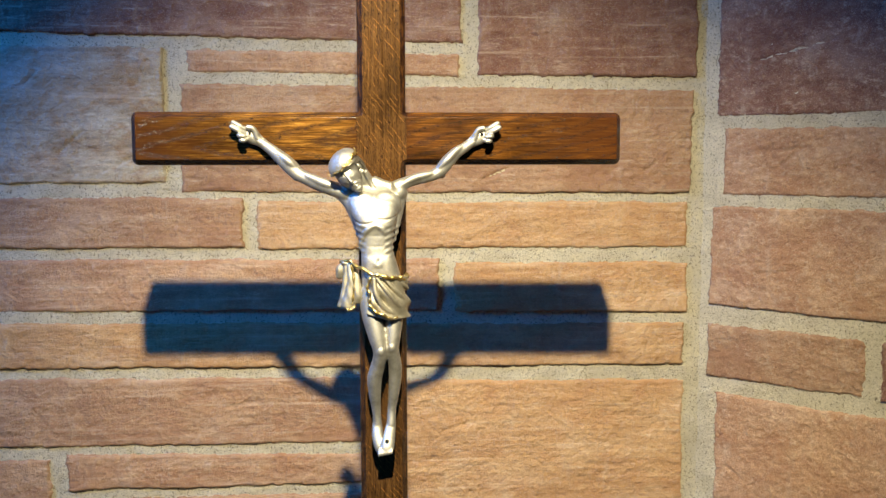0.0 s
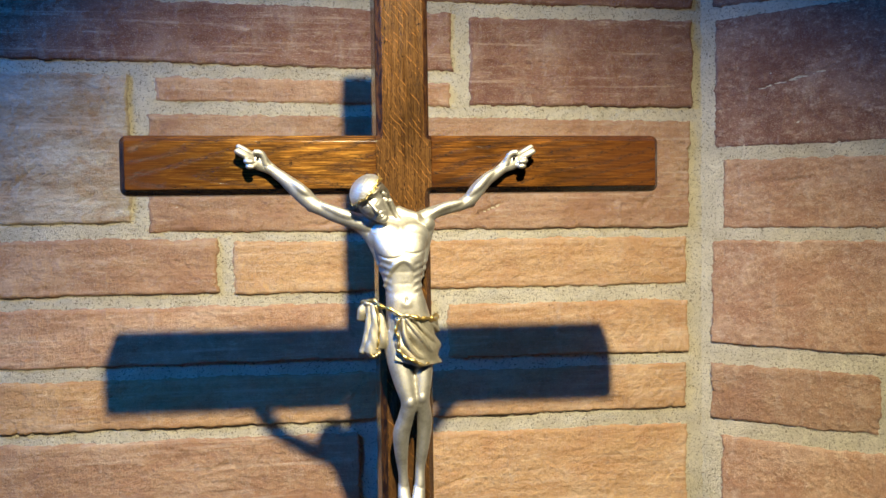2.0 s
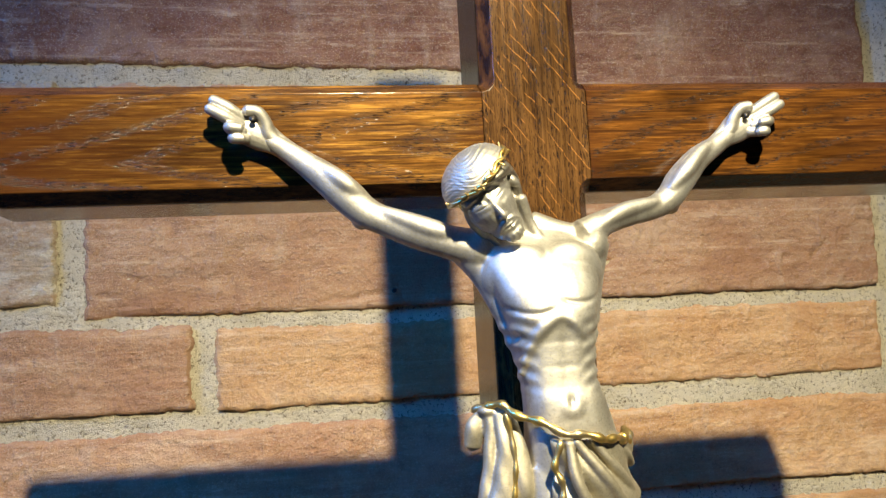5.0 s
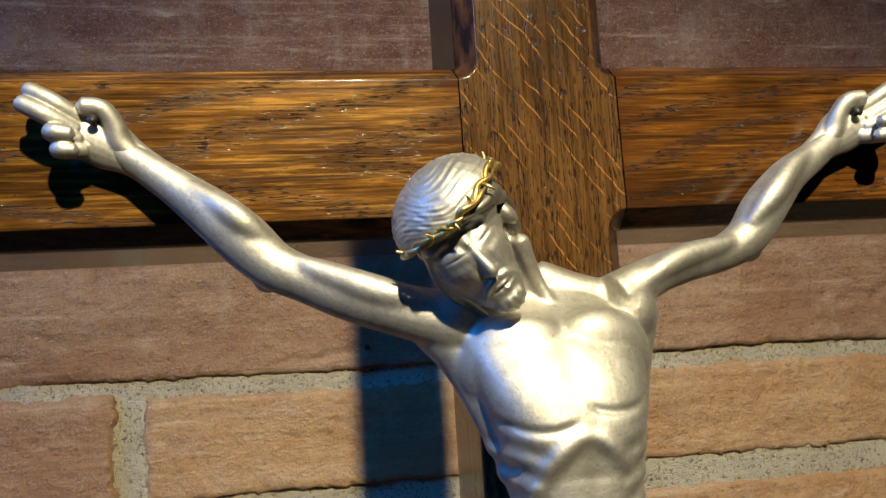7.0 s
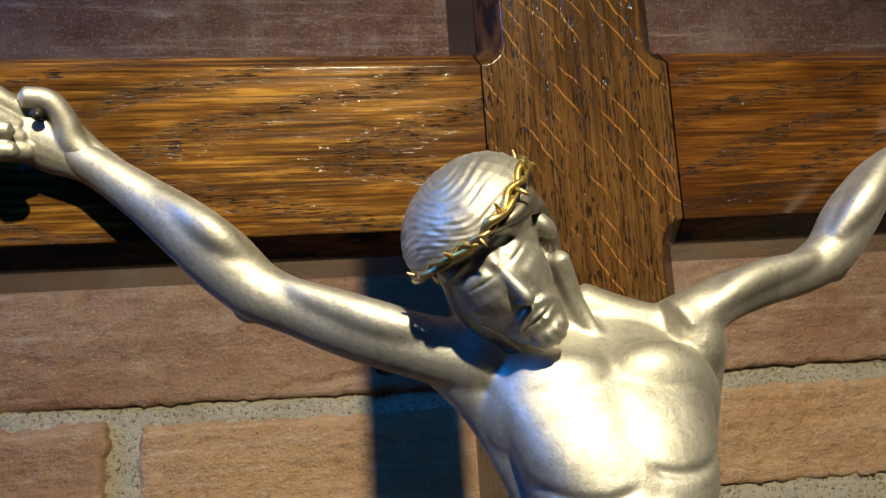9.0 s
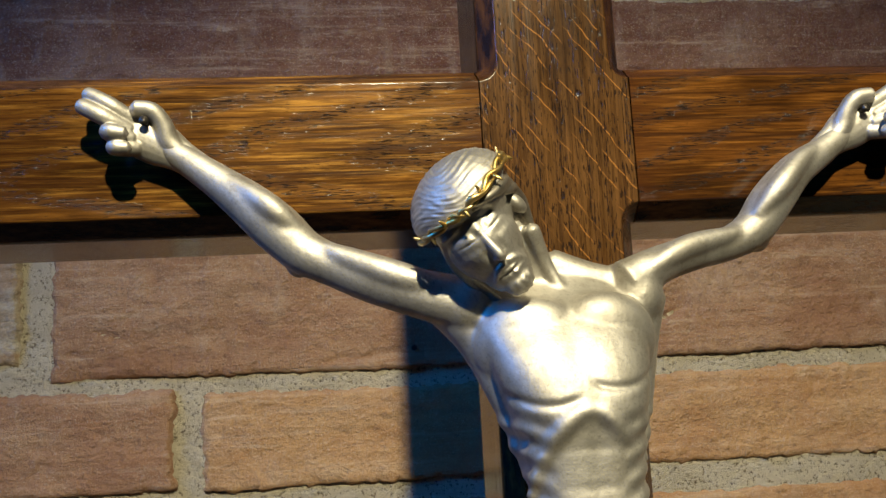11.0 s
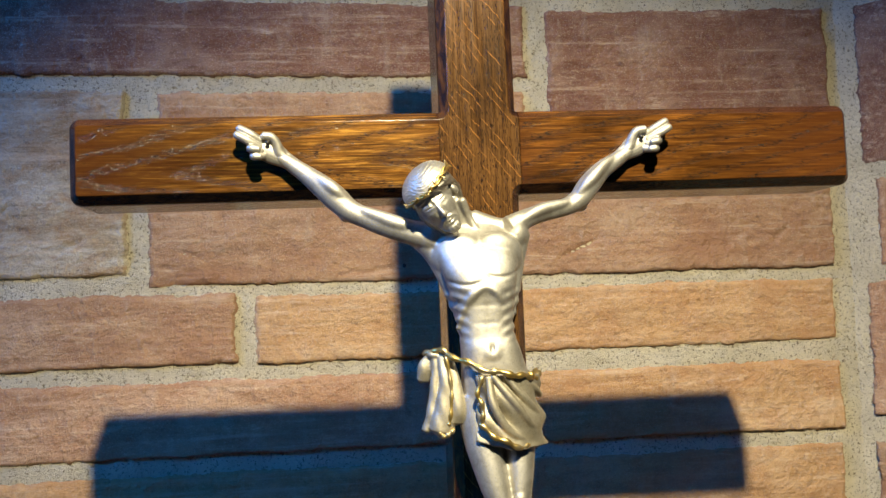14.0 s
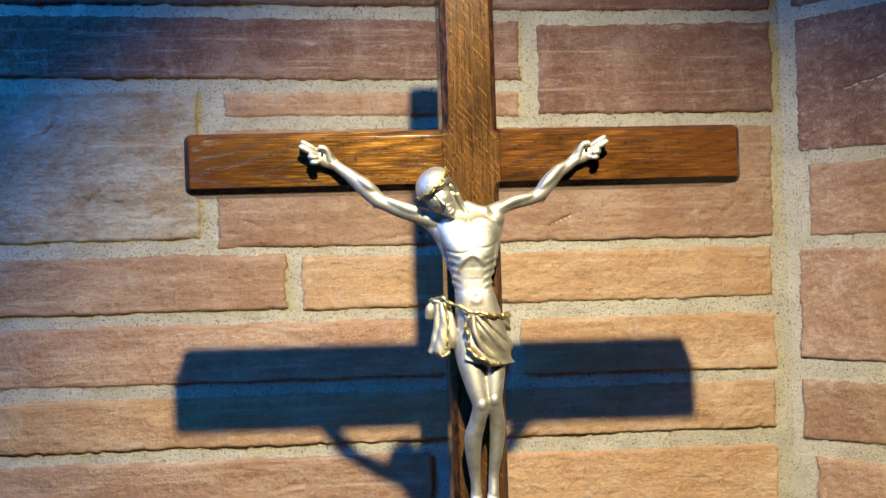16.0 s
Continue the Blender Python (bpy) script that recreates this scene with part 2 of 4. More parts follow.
def tiles_material():
    m = Mat("clay_floor")
    base = m.mix(m.noise(8, 5, 0.6), (0.030, 0.024, 0.021), (0.045, 0.036, 0.031))
    return m.done(base, 0.6, 0.0, m.bump(m.noise(90, 3, 0.6), 0.001, 0.4), 0.4)


FLOOR = tiles_material()


# ---- mesh helpers ----
def part(name, bm, material, parent=None, label=""):
    me = bpy.data.meshes.new(name)
    bm.to_mesh(me)
    bm.free()
    me.materials.append(material)
    ob = new(name, me)
    if parent:
        ob.parent = parent
    if label:
        ob["label"] = label
    return ob


def box(x0, x1, y0, y1, z0, z1, bevel=0.0):
    bm = bmesh.new()
    bmesh.ops.create_cube(bm, size=1, matrix=Matrix.Translation(((x0 + x1) / 2, (y0 + y1) / 2, (z0 + z1) / 2)) @ Matrix.Diagonal((x1 - x0, y1 - y0, z1 - z0, 1)))
    if bevel:
        bmesh.ops.bevel(bm, geom=bm.edges[:], offset=bevel, segments=2, affect="EDGES", profile=0.6)
    return bm


def smooth(ob):
    for p in ob.data.polygons:
        p.use_smooth = True
    return ob


# ---- room ----
WALL_Y, CORNER_X = 0.262, 0.328
MAIN = Matrix(((1, 0, 0, 0), (0, 0, -1, WALL_Y), (0, 1, 0, 0), (0, 0, 0, 1)))
S = math.sqrt(0.5)
SIDE = Matrix(((S, 0, -S, CORNER_X), (-S, 0, -S, WALL_Y), (0, 1, 0, 0), (0, 0, 0, 1)))


def mortar_sheet(name, m, u0, u1, v0, v1, step, label):
    """The wall's core with its lumpy mortar face, as one closed body."""
    nu, nv = int((u1 - u0) / step) + 1, int((v1 - v0) / step) + 1
    us, vs = np.linspace(u0, u1, nu), np.linspace(v0, v1, nv)
    verts, faces = [], []
    for v in vs:
        for u in us:
            w = 0.0011 * noise.noise((u * 70, v * 70, 3.1)) + 0.0007 * noise.noise((u * 260, v * 260, 9.0)) - 0.0002
            verts.append(m @ Vector((u, v, w)))
    for j in range(nv - 1):
        for i in range(nu - 1):
            a = j * nu + i
            faces.append((a, a + 1, a + nu + 1, a + nu))
    me = bpy.data.meshes.new(name)
    me.from_pydata(verts, [], faces)
    me.materials.append(MORTAR)
    ob = smooth(new(name, me))
    return tagged(ob, label, "wall", kind="structure")


def plain_wall(name, x0, x1, y0, y1, z0, z1, label, material=None, category="wall"):
    ob = part(name, box(x0, x1, y0, y1, z0, z1), material or PLASTER)
    return tagged(ob, label, category, kind="structure")


wall_main = mortar_sheet("wall_north", MAIN, -0.515, CORNER_X + 0.001, 1.10, 1.98, 0.0030, "red sandstone wall with wide sandy mortar joints")
wall_side = mortar_sheet("wall_northeast", SIDE, -0.001, 0.50, 1.10, 1.98, 0.0030, "sandstone wall meeting its neighbour at an obtuse corner")
def groove(u, v, cracks):
    """Depth of the cracks (u, v, length, slope, depth) at a point."""
    d = 0.0
    for cu, cv, length, slope, depth in cracks:
        du = u - cu
        if -0.002 < du < length + 0.002:
            off = v - cv - slope * du - 0.0012 * noise.noise((u * 160, cv * 50, 2.0))
            if abs(off) < 0.005:
                end = max(0.0, min(1.0, du / (0.25 * length))) * max(0.0, min(1.0, (length - du) / (0.25 * length)))
                d += depth * end * (1.7 * math.exp(-(off / 0.0011) ** 2) + 0.35 * max(0.0, min(1.0, off / 0.003 + 0.5)) * math.exp(-(off / 0.003) ** 2))
    return d


def stone(wall, m, u0, u1, b0, b1, t0, t1, material, seed, proud=0.003, step=0.0019, cracks=()):
    """One rough block: wavy outline, ragged arrises, uneven split face with clefts and cracks."""
    nu, nv = max(6, int((u1 - u0) / step)), max(6, int((max(t0, t1) - min(b0, b1)) / step))
    verts, faces = [], []
    du, dv = u1 - u0, (t0 + t1 - b0 - b1) / 2
    u0, u1, b0, b1, t0, t1 = u0 - 0.0012, u1 + 0.0012, b0 - 0.0010, b1 - 0.0010, t0 + 0.0012, t1 + 0.0012
    tilt_u, tilt_v = random.uniform(-0.0010, 0.0010), random.uniform(-0.0009, 0.0009)
    nz = noise.noise
    for j in range(nv + 1):
        for i in range(nu + 1):
            a, b = i / nu, j / nv
            u = u0 + du * a
            lo, hi = b0 + (b1 - b0) * a, t0 + (t1 - t0) * a
            lo += 0.0012 * nz((u * 22, seed, 0.3)) + 0.0009 * nz((u * 90, seed, 1.7))
            hi += 0.0012 * nz((u * 22, seed, 5.3)) + 0.0011 * nz((u * 95, seed, 7.7))
            v = lo + (hi - lo) * b
            u += (0.0022 * nz((v * 40, seed, 11.0)) + 0.0012 * nz((v * 170, seed, 12.0))) * (1 - 2 * min(a, 1 - a)) ** 4
            n1, n2 = nz((u * 120, v * 230, seed)), nz((u * 330, v * 330, seed))
            edge = min(a * du, (1 - a) * du, b * dv, (1 - b) * dv) + 0.0011 * n2 + 0.0007 * n1
            k = min(1.3, max(0.0, 1 - edge / 0.0028))
            w = proud - 0.0052 * k ** 3 + (tilt_u * (a - 0.5) + tilt_v * (b - 0.5)) * 2
            w += 0.0009 * nz((u * 34, v * 60, seed)) + 0.0007 * n1 + 0.00034 * n2
            cleft = nz((u * 18 + 5, v * 50, seed + 3)) + 0.25 * n1
            if cleft > 0.30:
                w -= 0.0009 * min(1.0, (cleft - 0.30) * 14)
            if cracks:
                w -= groove(u, v, cracks)
            verts.append(m @ Vector((u, v, w)))
    n = nu + 1
    for j in range(nv):
        for i in range(nu):
            q = j * n + i
            faces.append((q, q + 1, q + n + 1, q + n))
    # skirt into the mortar
    rim = [i for i in range(n)] + [j * n + nu for j in range(1, nv + 1)] + [nv * n + i for i in range(nu - 1, -1, -1)] + [j * n for j in range(nv - 1, 0, -1)]
    back = len(verts)
    inward = m.to_3x3() @ Vector((0, 0, -0.02))
    verts += [verts[i] + inward for i in rim]
    for k in range(len(rim)):
        k2 = (k + 1) % len(rim)
        faces.append((rim[k], back + k, back + k2, rim[k2]))
    me = bpy.data.meshes.new("stone")
    me.from_pydata(verts, [], faces)
    me.materials.append(material)
    ob = smooth(new("stone", me))
    ob.parent = wall
    return ob


R, T, G, D = STONE_RED, STONE_TAN, STONE_GREY, STONE_DARK
MAIN_STONES = (
    (-0.50, 0.04, 1.784, 1.780, 1.84, 1.84, D), (0.055, 0.3205, 1.776, 1.777, 1.84, 1.84, D),
    (-0.50, 0.0855, 1.7225, 1.7140, 1.775, 1.766, D), (0.1005, 0.3205, 1.6835, 1.6835, 1.7625, 1.765, D),
    (-0.50, -0.196, 1.580, 1.5805, 1.708, 1.7065, G), (-0.1765, 0.0827, 1.684, 1.6828, 1.7050, 1.7020, R),
    (-0.1835, 0.3165, 1.5715, 1.5690, 1.6735, 1.6690, R), (-0.50, -0.1255, 1.519, 1.5190, 1.567, 1.565, R),
    (-0.1130, 0.3145, 1.5165, 1.5145, 1.5617, 1.5595, T), (-0.50, 0.0630, 1.460, 1.4545, 1.509, 1.504, R),
    (0.0765, 0.3150, 1.452, 1.4485, 1.501, 1.4985, T), (-0.50, 0.3130, 1.407, 1.3945, 1.4495, 1.4370, T),
    (-0.50, -0.004, 1.3295, 1.3225, 1.396, 1.387, R), (0.010, 0.3140, 1.2360, 1.2360, 1.3835, 1.3780, T),
    (-0.50, -0.3140, 1.2600, 1.2620, 1.3160, 1.3140, R), (-0.2990, -0.010, 1.2830, 1.2815, 1.3180, 1.3100, R),
    (-0.2650, -0.006, 1.2250, 1.2240, 1.2720, 1.2700, R), (-0.50, -0.280, 1.18, 1.18, 1.249, 1.248, D),
    (-0.265, 0.314, 1.12, 1.12, 1.212, 1.213, R), (-0.50, -0.280, 1.11, 1.11, 1.168, 1.168, T),
    (-0.50, -0.16, 1.852, 1.852, 1.91, 1.91, R), (-0.148, 0.3205, 1.852, 1.852, 1.93, 1.93, T),
    (-0.50, -0.16, 1.922, 1.922, 1.975, 1.975, D), (-0.148, 0.3205, 1.942, 1.942, 1.975, 1.975, R),
)
SIDE_STONES = (
    (0.012, 0.49, 1.777, 1.780, 1.86, 1.86, D), (0.014, 0.49, 1.644, 1.640, 1.765, 1.768, D),
    (0.022, 0.49, 1.567, 1.570, 1.631, 1.627, R), (0.011, 0.49, 1.4575, 1.4530, 1.5545, 1.556, R),
    (0.010, 0.160, 1.3835, 1.3850, 1.4365, 1.4370, R), (0.172, 0.49, 1.384, 1.384, 1.437, 1.437, D),
    (0.020, 0.49, 1.240, 1.240, 1.3675, 1.3675, R), (0.016, 0.30, 1.12, 1.12, 1.228, 1.228, T),
    (0.312, 0.49, 1.12, 1.12, 1.228, 1.228, R), (0.014, 0.49, 1.872, 1.872, 1.975, 1.975, R),
)
# cracks and chisel scars: u, v, length, slope, depth
MAIN_CRACKS = {
    6: ((0.098, 1.5800, 0.036, 0.42, 0.0022), (0.262, 1.5880, 0.018, 0.75, 0.0018), (-0.168, 1.5960, 0.022, -0.35, 0.0016), (-0.06, 1.5745, 0.05, 0.10, 0.0012)),
    4: ((-0.300, 1.6050, 0.030, 0.9, 0.0016), (-0.245, 1.5960, 0.020, 0.5, 0.0014), (-0.330, 1.6650, 0.020, 1.1, 0.0014)),
    9: ((-0.150, 1.4830, 0.030, -0.25, 0.0010),), 13: ((0.060, 1.3300, 0.040, 0.30, 0.0012), (0.200, 1.2950, 0.05, -0.12, 0.0012)),
    12: ((-0.150, 1.3600, 0.040, 0.22, 0.0010),),
}
SIDE_CRACKS = {1: ((0.030, 1.6900, 0.110, 0.22, 0.0014),), 2: ((0.070, 1.5900, 0.030, 0.8, 0.0014), (0.050, 1.6080, 0.06, 0.08, 0.0012)), 6: ((0.030, 1.2950, 0.020, -0.6, 0.0016),), 3: ((0.05, 1.49, 0.05, 0.15, 0.0010),)}
for wall, m, rows, cracks, base in ((wall_main, MAIN, MAIN_STONES, MAIN_CRACKS, 0.5), (wall_side, SIDE, SIDE_STONES, SIDE_CRACKS, 90.5)):
    for k, (*q, mat) in enumerate(rows):
        near = q[3] < 1.80 and q[4] > 1.25
        stone(wall, m, *q, mat, 2.37 * k + base, random.uniform(0.0024, 0.0034), 0.0019 if near else 0.006, cracks.get(k, ()))

# plain surroundings that close the chapel
plain_wall("wall_north_backing", -1.31, CORNER_X + 0.2, WALL_Y + 0.012, WALL_Y + 0.20, 0.0, 2.7, "plain masonry behind the facing stones", MORTAR)
side_back = tagged(part("wall_northeast_backing", box(-0.05, 2.0, 0.0, 2.7, -0.20, -0.012), MORTAR), "plain masonry behind the facing stones", "wall", kind="structure")
side_back.matrix_world = SIDE
plain_wall("wall_west_lower", -1.31, -1.16, -2.60, WALL_Y, 0.0, 0.85, "plain plastered wall under the window")
plain_wall("wall_west_upper", -1.31, -1.16, -2.60, WALL_Y, 2.40, 2.7, "plain plastered wall over the window")
plain_wall("wall_west_south", -1.31, -1.16, -2.60, -1.10, 0.85, 2.40, "plain plastered wall beside the window")
plain_wall("wall_west_north", -1.31, -1.16, -0.12, WALL_Y, 0.85, 2.40, "plain plastered wall beside the window")
plain_wall("wall_east", 1.75, 1.90, -2.60, -1.05, 0.0, 2.7, "plain plastered wall")
plain_wall("wall_south", -1.31, 1.90, -2.75, -2.60, 0.0, 2.7, "plain plastered wall")
plain_wall("floor", -1.31, 1.95, -2.75, 0.46, -0.10, 0.0, "dark clay floor", FLOOR, "floor")
plain_wall("ceiling", -1.31, 1.95, -2.75, 0.46, 2.7, 2.8, "plain plastered ceiling", None, "ceiling")
plain_wall("ledge", -0.45, 0.30, -0.16, WALL_Y + 0.011, 0.0, 1.08, "plain dark ledge in front of the wall", FLOOR, "ledge")

# dark plug for the shade inside a small drilled hole behind the cross
bm = bmesh.new()
bmesh.ops.create_cone(bm, cap_ends=True, segments=16, radius1=0.0016, radius2=0.0013, depth=0.003, matrix=pose(-0.0105, WALL_Y - 0.0030, 1.580, 90))
tagged(part("wall_plug", bm, NAIL), "small dark plug standing for the shade in a hole in the stone wall", "plug")

# ---- crucifix ----
LEANING = radians(-1.4)
HW, BAR_X, Z0, Z1, TOP, FOOT = 0.0163, 0.1643, 1.5970, 1.6326, 1.802, 1.115
LEFT_X = 0.1662
DEPTH, ROUND, FIL = 0.035, 0.0040, 0.0007


def cross_outline():
    """Outline of the whole cross, anticlockwise seen from the front, with filleted inner and eased outer corners."""
    pts = []

    def arc(cx, cz, r, a0, a1, n=6):
        for i in range(n + 1):
            a = radians(a0 + (a1 - a0) * i / n)
            pts.append((cx + r * math.cos(a), cz + r * math.sin(a)))

    e = 0.0046
    arc(HW - e, FOOT + e, e, -90, 0)
    arc(HW + FIL, Z0 - FIL, FIL, 180, 90)
    arc(BAR_X - e, Z0 + e, e, -90, 0)
    arc(BAR_X - e, Z1 - e, e, 0, 90)
    arc(HW + FIL, Z1 + FIL, FIL, 270, 180)
    arc(HW - e, TOP - e, e, 0, 90)
    arc(-HW + e, TOP - e, e, 90, 180)
    arc(-HW - FIL, Z1 + FIL, FIL, 0, -90)
    arc(-LEFT_X + e, Z1 - e, e, 90, 180)
    arc(-LEFT_X + e, Z0 + e, e, 180, 270)
    arc(-HW - FIL, Z0 - FIL, FIL, 90, 0)
    arc(-HW + e, FOOT + e, e, 180, 270)
    return pts


def inset(pts, d):
    out, n = [], len(pts)
    for i in range(n):
        p, a, b = Vector(pts[i]), Vector(pts[i - 1]), Vector(pts[(i + 1) % n])
        n1, n2 = (p - a).normalized(), (b - p).normalized()
        n1, n2 = Vector((-n1.y, n1.x)), Vector((-n2.y, n2.x))
        k = (n1 + n2) / max(0.3, 1 + n1.dot(n2))
        out.append(tuple(p + k * d))
    return out


PROFILE = ((1.0, 0.0), (0.94, 0.015), (0.88, 0.08), (0.82, 0.20), (0.14, 1.08), (0.04, 1.26), (0.0, 1.45))
RINGS = [(inset(cross_outline(), k * ROUND), q * ROUND) for k, q in PROFILE] + [(cross_outline(), DEPTH - 0.0025), (inset(cross_outline(), 0.0025), DEPTH)]


def board(spans, panels, shift=0.0):
    """One board of the cross: an eased chamfer steeper than it is wide round the given spans of the outline, and its flat panels."""
    bm = bmesh.new()
    made = {}
    lit_tops = (25, 26, 27, 55, 56, 57)  # top edges of the arms: left pale, the lamp's light put into their colour

    def vert(level, i):
        if (level, i) not in made:
            (ring, d), i = RINGS[level], i % len(RINGS[level][0])
            made[level, i] = bm.verts.new((ring[i][0] + shift, d, ring[i][1]))
        return made[level, i]
    for lo, hi in spans:
        for level in range(len(RINGS) - 1):
            for i in range(lo, hi):
                j = (i + 1) % 84
                f = bm.faces.new((vert(level, i), vert(level + 1, i), vert(level + 1, j), vert(level, j)))
                f.smooth, f.material_index = level < 6, int(1 < level < 6 and i not in lit_tops)
    for level in (0, len(RINGS) - 1):
        for loop in panels:
            bm.faces.new([vert(level, i) for i in loop])
        if len(panels) > 1:
            # the crossing is a fan round its middle, between the four filleted corners
            hub = bm.verts.new((0, RINGS[level][1], (Z0 + Z1) / 2))
            rim = [*range(7, 14), *range(28, 35), *range(49, 56), *range(70, 77)]
            for i, j in zip(rim, rim[1:] + rim[:1]):
                bm.faces.new((hub, vert(level, i), vert(level, j)))
    bmesh.ops.recalc_face_normals(bm, faces=bm.faces[:])
    return bm


crucifix = new("cross")
crucifix.rotation_euler = (0, 0, LEANING)
tagged(crucifix, "stained and varnished oak cross standing before a stone wall", "cross")
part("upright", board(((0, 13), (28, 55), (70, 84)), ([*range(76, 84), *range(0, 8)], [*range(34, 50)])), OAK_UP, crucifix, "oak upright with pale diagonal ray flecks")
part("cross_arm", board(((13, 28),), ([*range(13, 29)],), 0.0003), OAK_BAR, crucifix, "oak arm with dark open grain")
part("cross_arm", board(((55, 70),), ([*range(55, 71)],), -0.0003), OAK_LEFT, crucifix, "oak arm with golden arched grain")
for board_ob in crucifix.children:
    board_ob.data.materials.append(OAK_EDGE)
part("foot_block", box(-0.075, 0.075, -0.045, 0.08, 1.08, 1.1155, 0.003), OAK_BAR, crucifix, "plain oak foot block")

# ---- corpus ----
def spline(pts, n):
    """Catmull-Rom through rows of numbers."""
    p = np.array(pts, float)
    p = np.vstack([2 * p[0] - p[1], p, 2 * p[-1] - p[-2]])
    out = []
    for i in range(1, len(p) - 2):
        for k in range(n):
            t = k / n
            out.append(0.5 * ((2 * p[i]) + (p[i + 1] - p[i - 1]) * t + (2 * p[i - 1] - 5 * p[i] + 4 * p[i + 1] - p[i + 2]) * t * t + (3 * p[i] - p[i - 1] - 3 * p[i + 1] + p[i + 2]) * t ** 3))
    out.append(p[-2])
    return np.array(out)


def tube(bm, pts, n=6, seg=20, flat=1.0, m=None):
    """A closed limb through rows of x, y, z, radius. flat: its depth over its width."""
    rows = spline(pts, n)
    rings = []
    for i, r in enumerate(rows):
        c = Vector(r[:3])
        d = Vector(rows[min(i + 1, len(rows) - 1)][:3] - rows[max(i - 1, 0)][:3]).normalized()
        side = d.cross(Vector((0, -1, 0)))
        side = side.normalized() if side.length > 1e-4 else Vector((1, 0, 0))
        up = side.cross(d)
        ring = []
        for k in range(seg):
            a = 2 * math.pi * k / seg
            v = c + side * (max(r[3], 1e-4) * math.cos(a)) + up * (max(r[3], 1e-4) * flat * math.sin(a))
            ring.append(bm.verts.new(m @ v if m else v))
        rings.append(ring)
    for a, b in zip(rings, rings[1:]):
        for k in range(seg):
            j = (k + 1) % seg
            bm.faces.new((a[k], a[j], b[j], b[k]))
    for ring, i0, s in ((rings[0], 0, -1), (rings[-1], -1, 1)):
        i1 = 1 if i0 == 0 else -2
        d = Vector(rows[i0][:3] - rows[i1][:3]).normalized() * rows[i0][3] * 0.7
        v = Vector(rows[i0][:3]) + d
        tip = bm.verts.new(m @ v if m else v)
        for k in range(seg):
            j = (k + 1) % seg
            bm.faces.new((ring[k], ring[j], tip) if s > 0 else (ring[j], ring[k], tip))


def ball(bm, c, r, m=None, turn=(0, 0, 0)):
    q = Matrix.LocRotScale(c, Euler([radians(a) for a in turn]), r)
    bmesh.ops.create_uvsphere(bm, u_segments=28, v_segments=18, radius=1, matrix=(m @ q) if m else q)


def loft(bm, rows, n=5, seg=40, power=2.4):
    """A trunk through rows of cx, cy, z, half width, half depth, with squarish sections."""
    rings = []
    for cx, cy, z, rx, ry in spline(rows, n):
        ring = []
        for k in range(seg):
            a = 2 * math.pi * k / seg
            c, s = math.cos(a), math.sin(a)
            ring.append(bm.verts.new((cx + rx * math.copysign(abs(c) ** (2 / power), c), cy + ry * math.copysign(abs(s) ** (2 / power), s), z)))
        rings.append(ring)
    for a, b in zip(rings, rings[1:]):
        for k in range(seg):
            j = (k + 1) % seg
            bm.faces.new((a[k], b[k], b[j], a[j]))
    bm.faces.new(rings[0])
    bm.faces.new(rings[-1][::-1])


def shell(bm, f, nu, nv, thick):
    """A cloth sheet f(u, v) with a thickness towards the body."""
    grid = [[[None] * (nu + 1) for _ in range(nv + 1)] for _ in range(2)]
    for s in range(2):
        for j in range(nv + 1):
            for i in range(nu + 1):
                grid[s][j][i] = bm.verts.new(f(i / nu, j / nv, -thick * s))
    for j in range(nv):
        for i in range(nu):
            a, b = grid
            bm.faces.new((a[j][i], a[j][i + 1], a[j + 1][i + 1], a[j + 1][i]))
            bm.faces.new((b[j][i], b[j + 1][i], b[j + 1][i + 1], b[j][i + 1]))
    for i in range(nu):
        for j in (0, nv):
            q = (grid[0][j][i], grid[0][j][i + 1], grid[1][j][i + 1], grid[1][j][i])
            bm.faces.new(q if j else q[::-1])
    for j in range(nv):
        for i in (0, nu):
            q = (grid[0][j][i], grid[0][j + 1][i], grid[1][j + 1][i], grid[1][j][i])
            bm.faces.new(q[::-1] if i else q)


def fused(bm, voxel, rounds):
    """The overlapping forms melted into one skin."""
    bmesh.ops.recalc_face_normals(bm, faces=bm.faces[:])
    me = bpy.data.meshes.new("form")
    bm.to_mesh(me)
    bm.free()
    ob = new("form", me)
    r = ob.modifiers.new("melt", "REMESH")
    r.mode, r.voxel_size, r.use_smooth_shade = "VOXEL", voxel, True
    if rounds:
        s = ob.modifiers.new("ease", "SMOOTH")
        s.factor, s.iterations = 0.5, rounds
    out = bpy.data.meshes.new_from_object(ob.evaluated_get(bpy.context.evaluated_depsgraph_get()))
    bpy.data.objects.remove(ob)
    return out


def carve(me, f):
    """Moves each vertex along its normal by f(co)."""
    n = len(me.vertices)
    co, no = np.empty(n * 3), np.empty(n * 3)
    me.vertices.foreach_get("co", co)
    me.vertices.foreach_get("normal", no)
    co, no = co.reshape(-1, 3), no.reshape(-1, 3)
    me.vertices.foreach_set("co", (co + no * f(co, no)[:, None]).ravel())
    me.update()


MIRROR_X = -0.0099


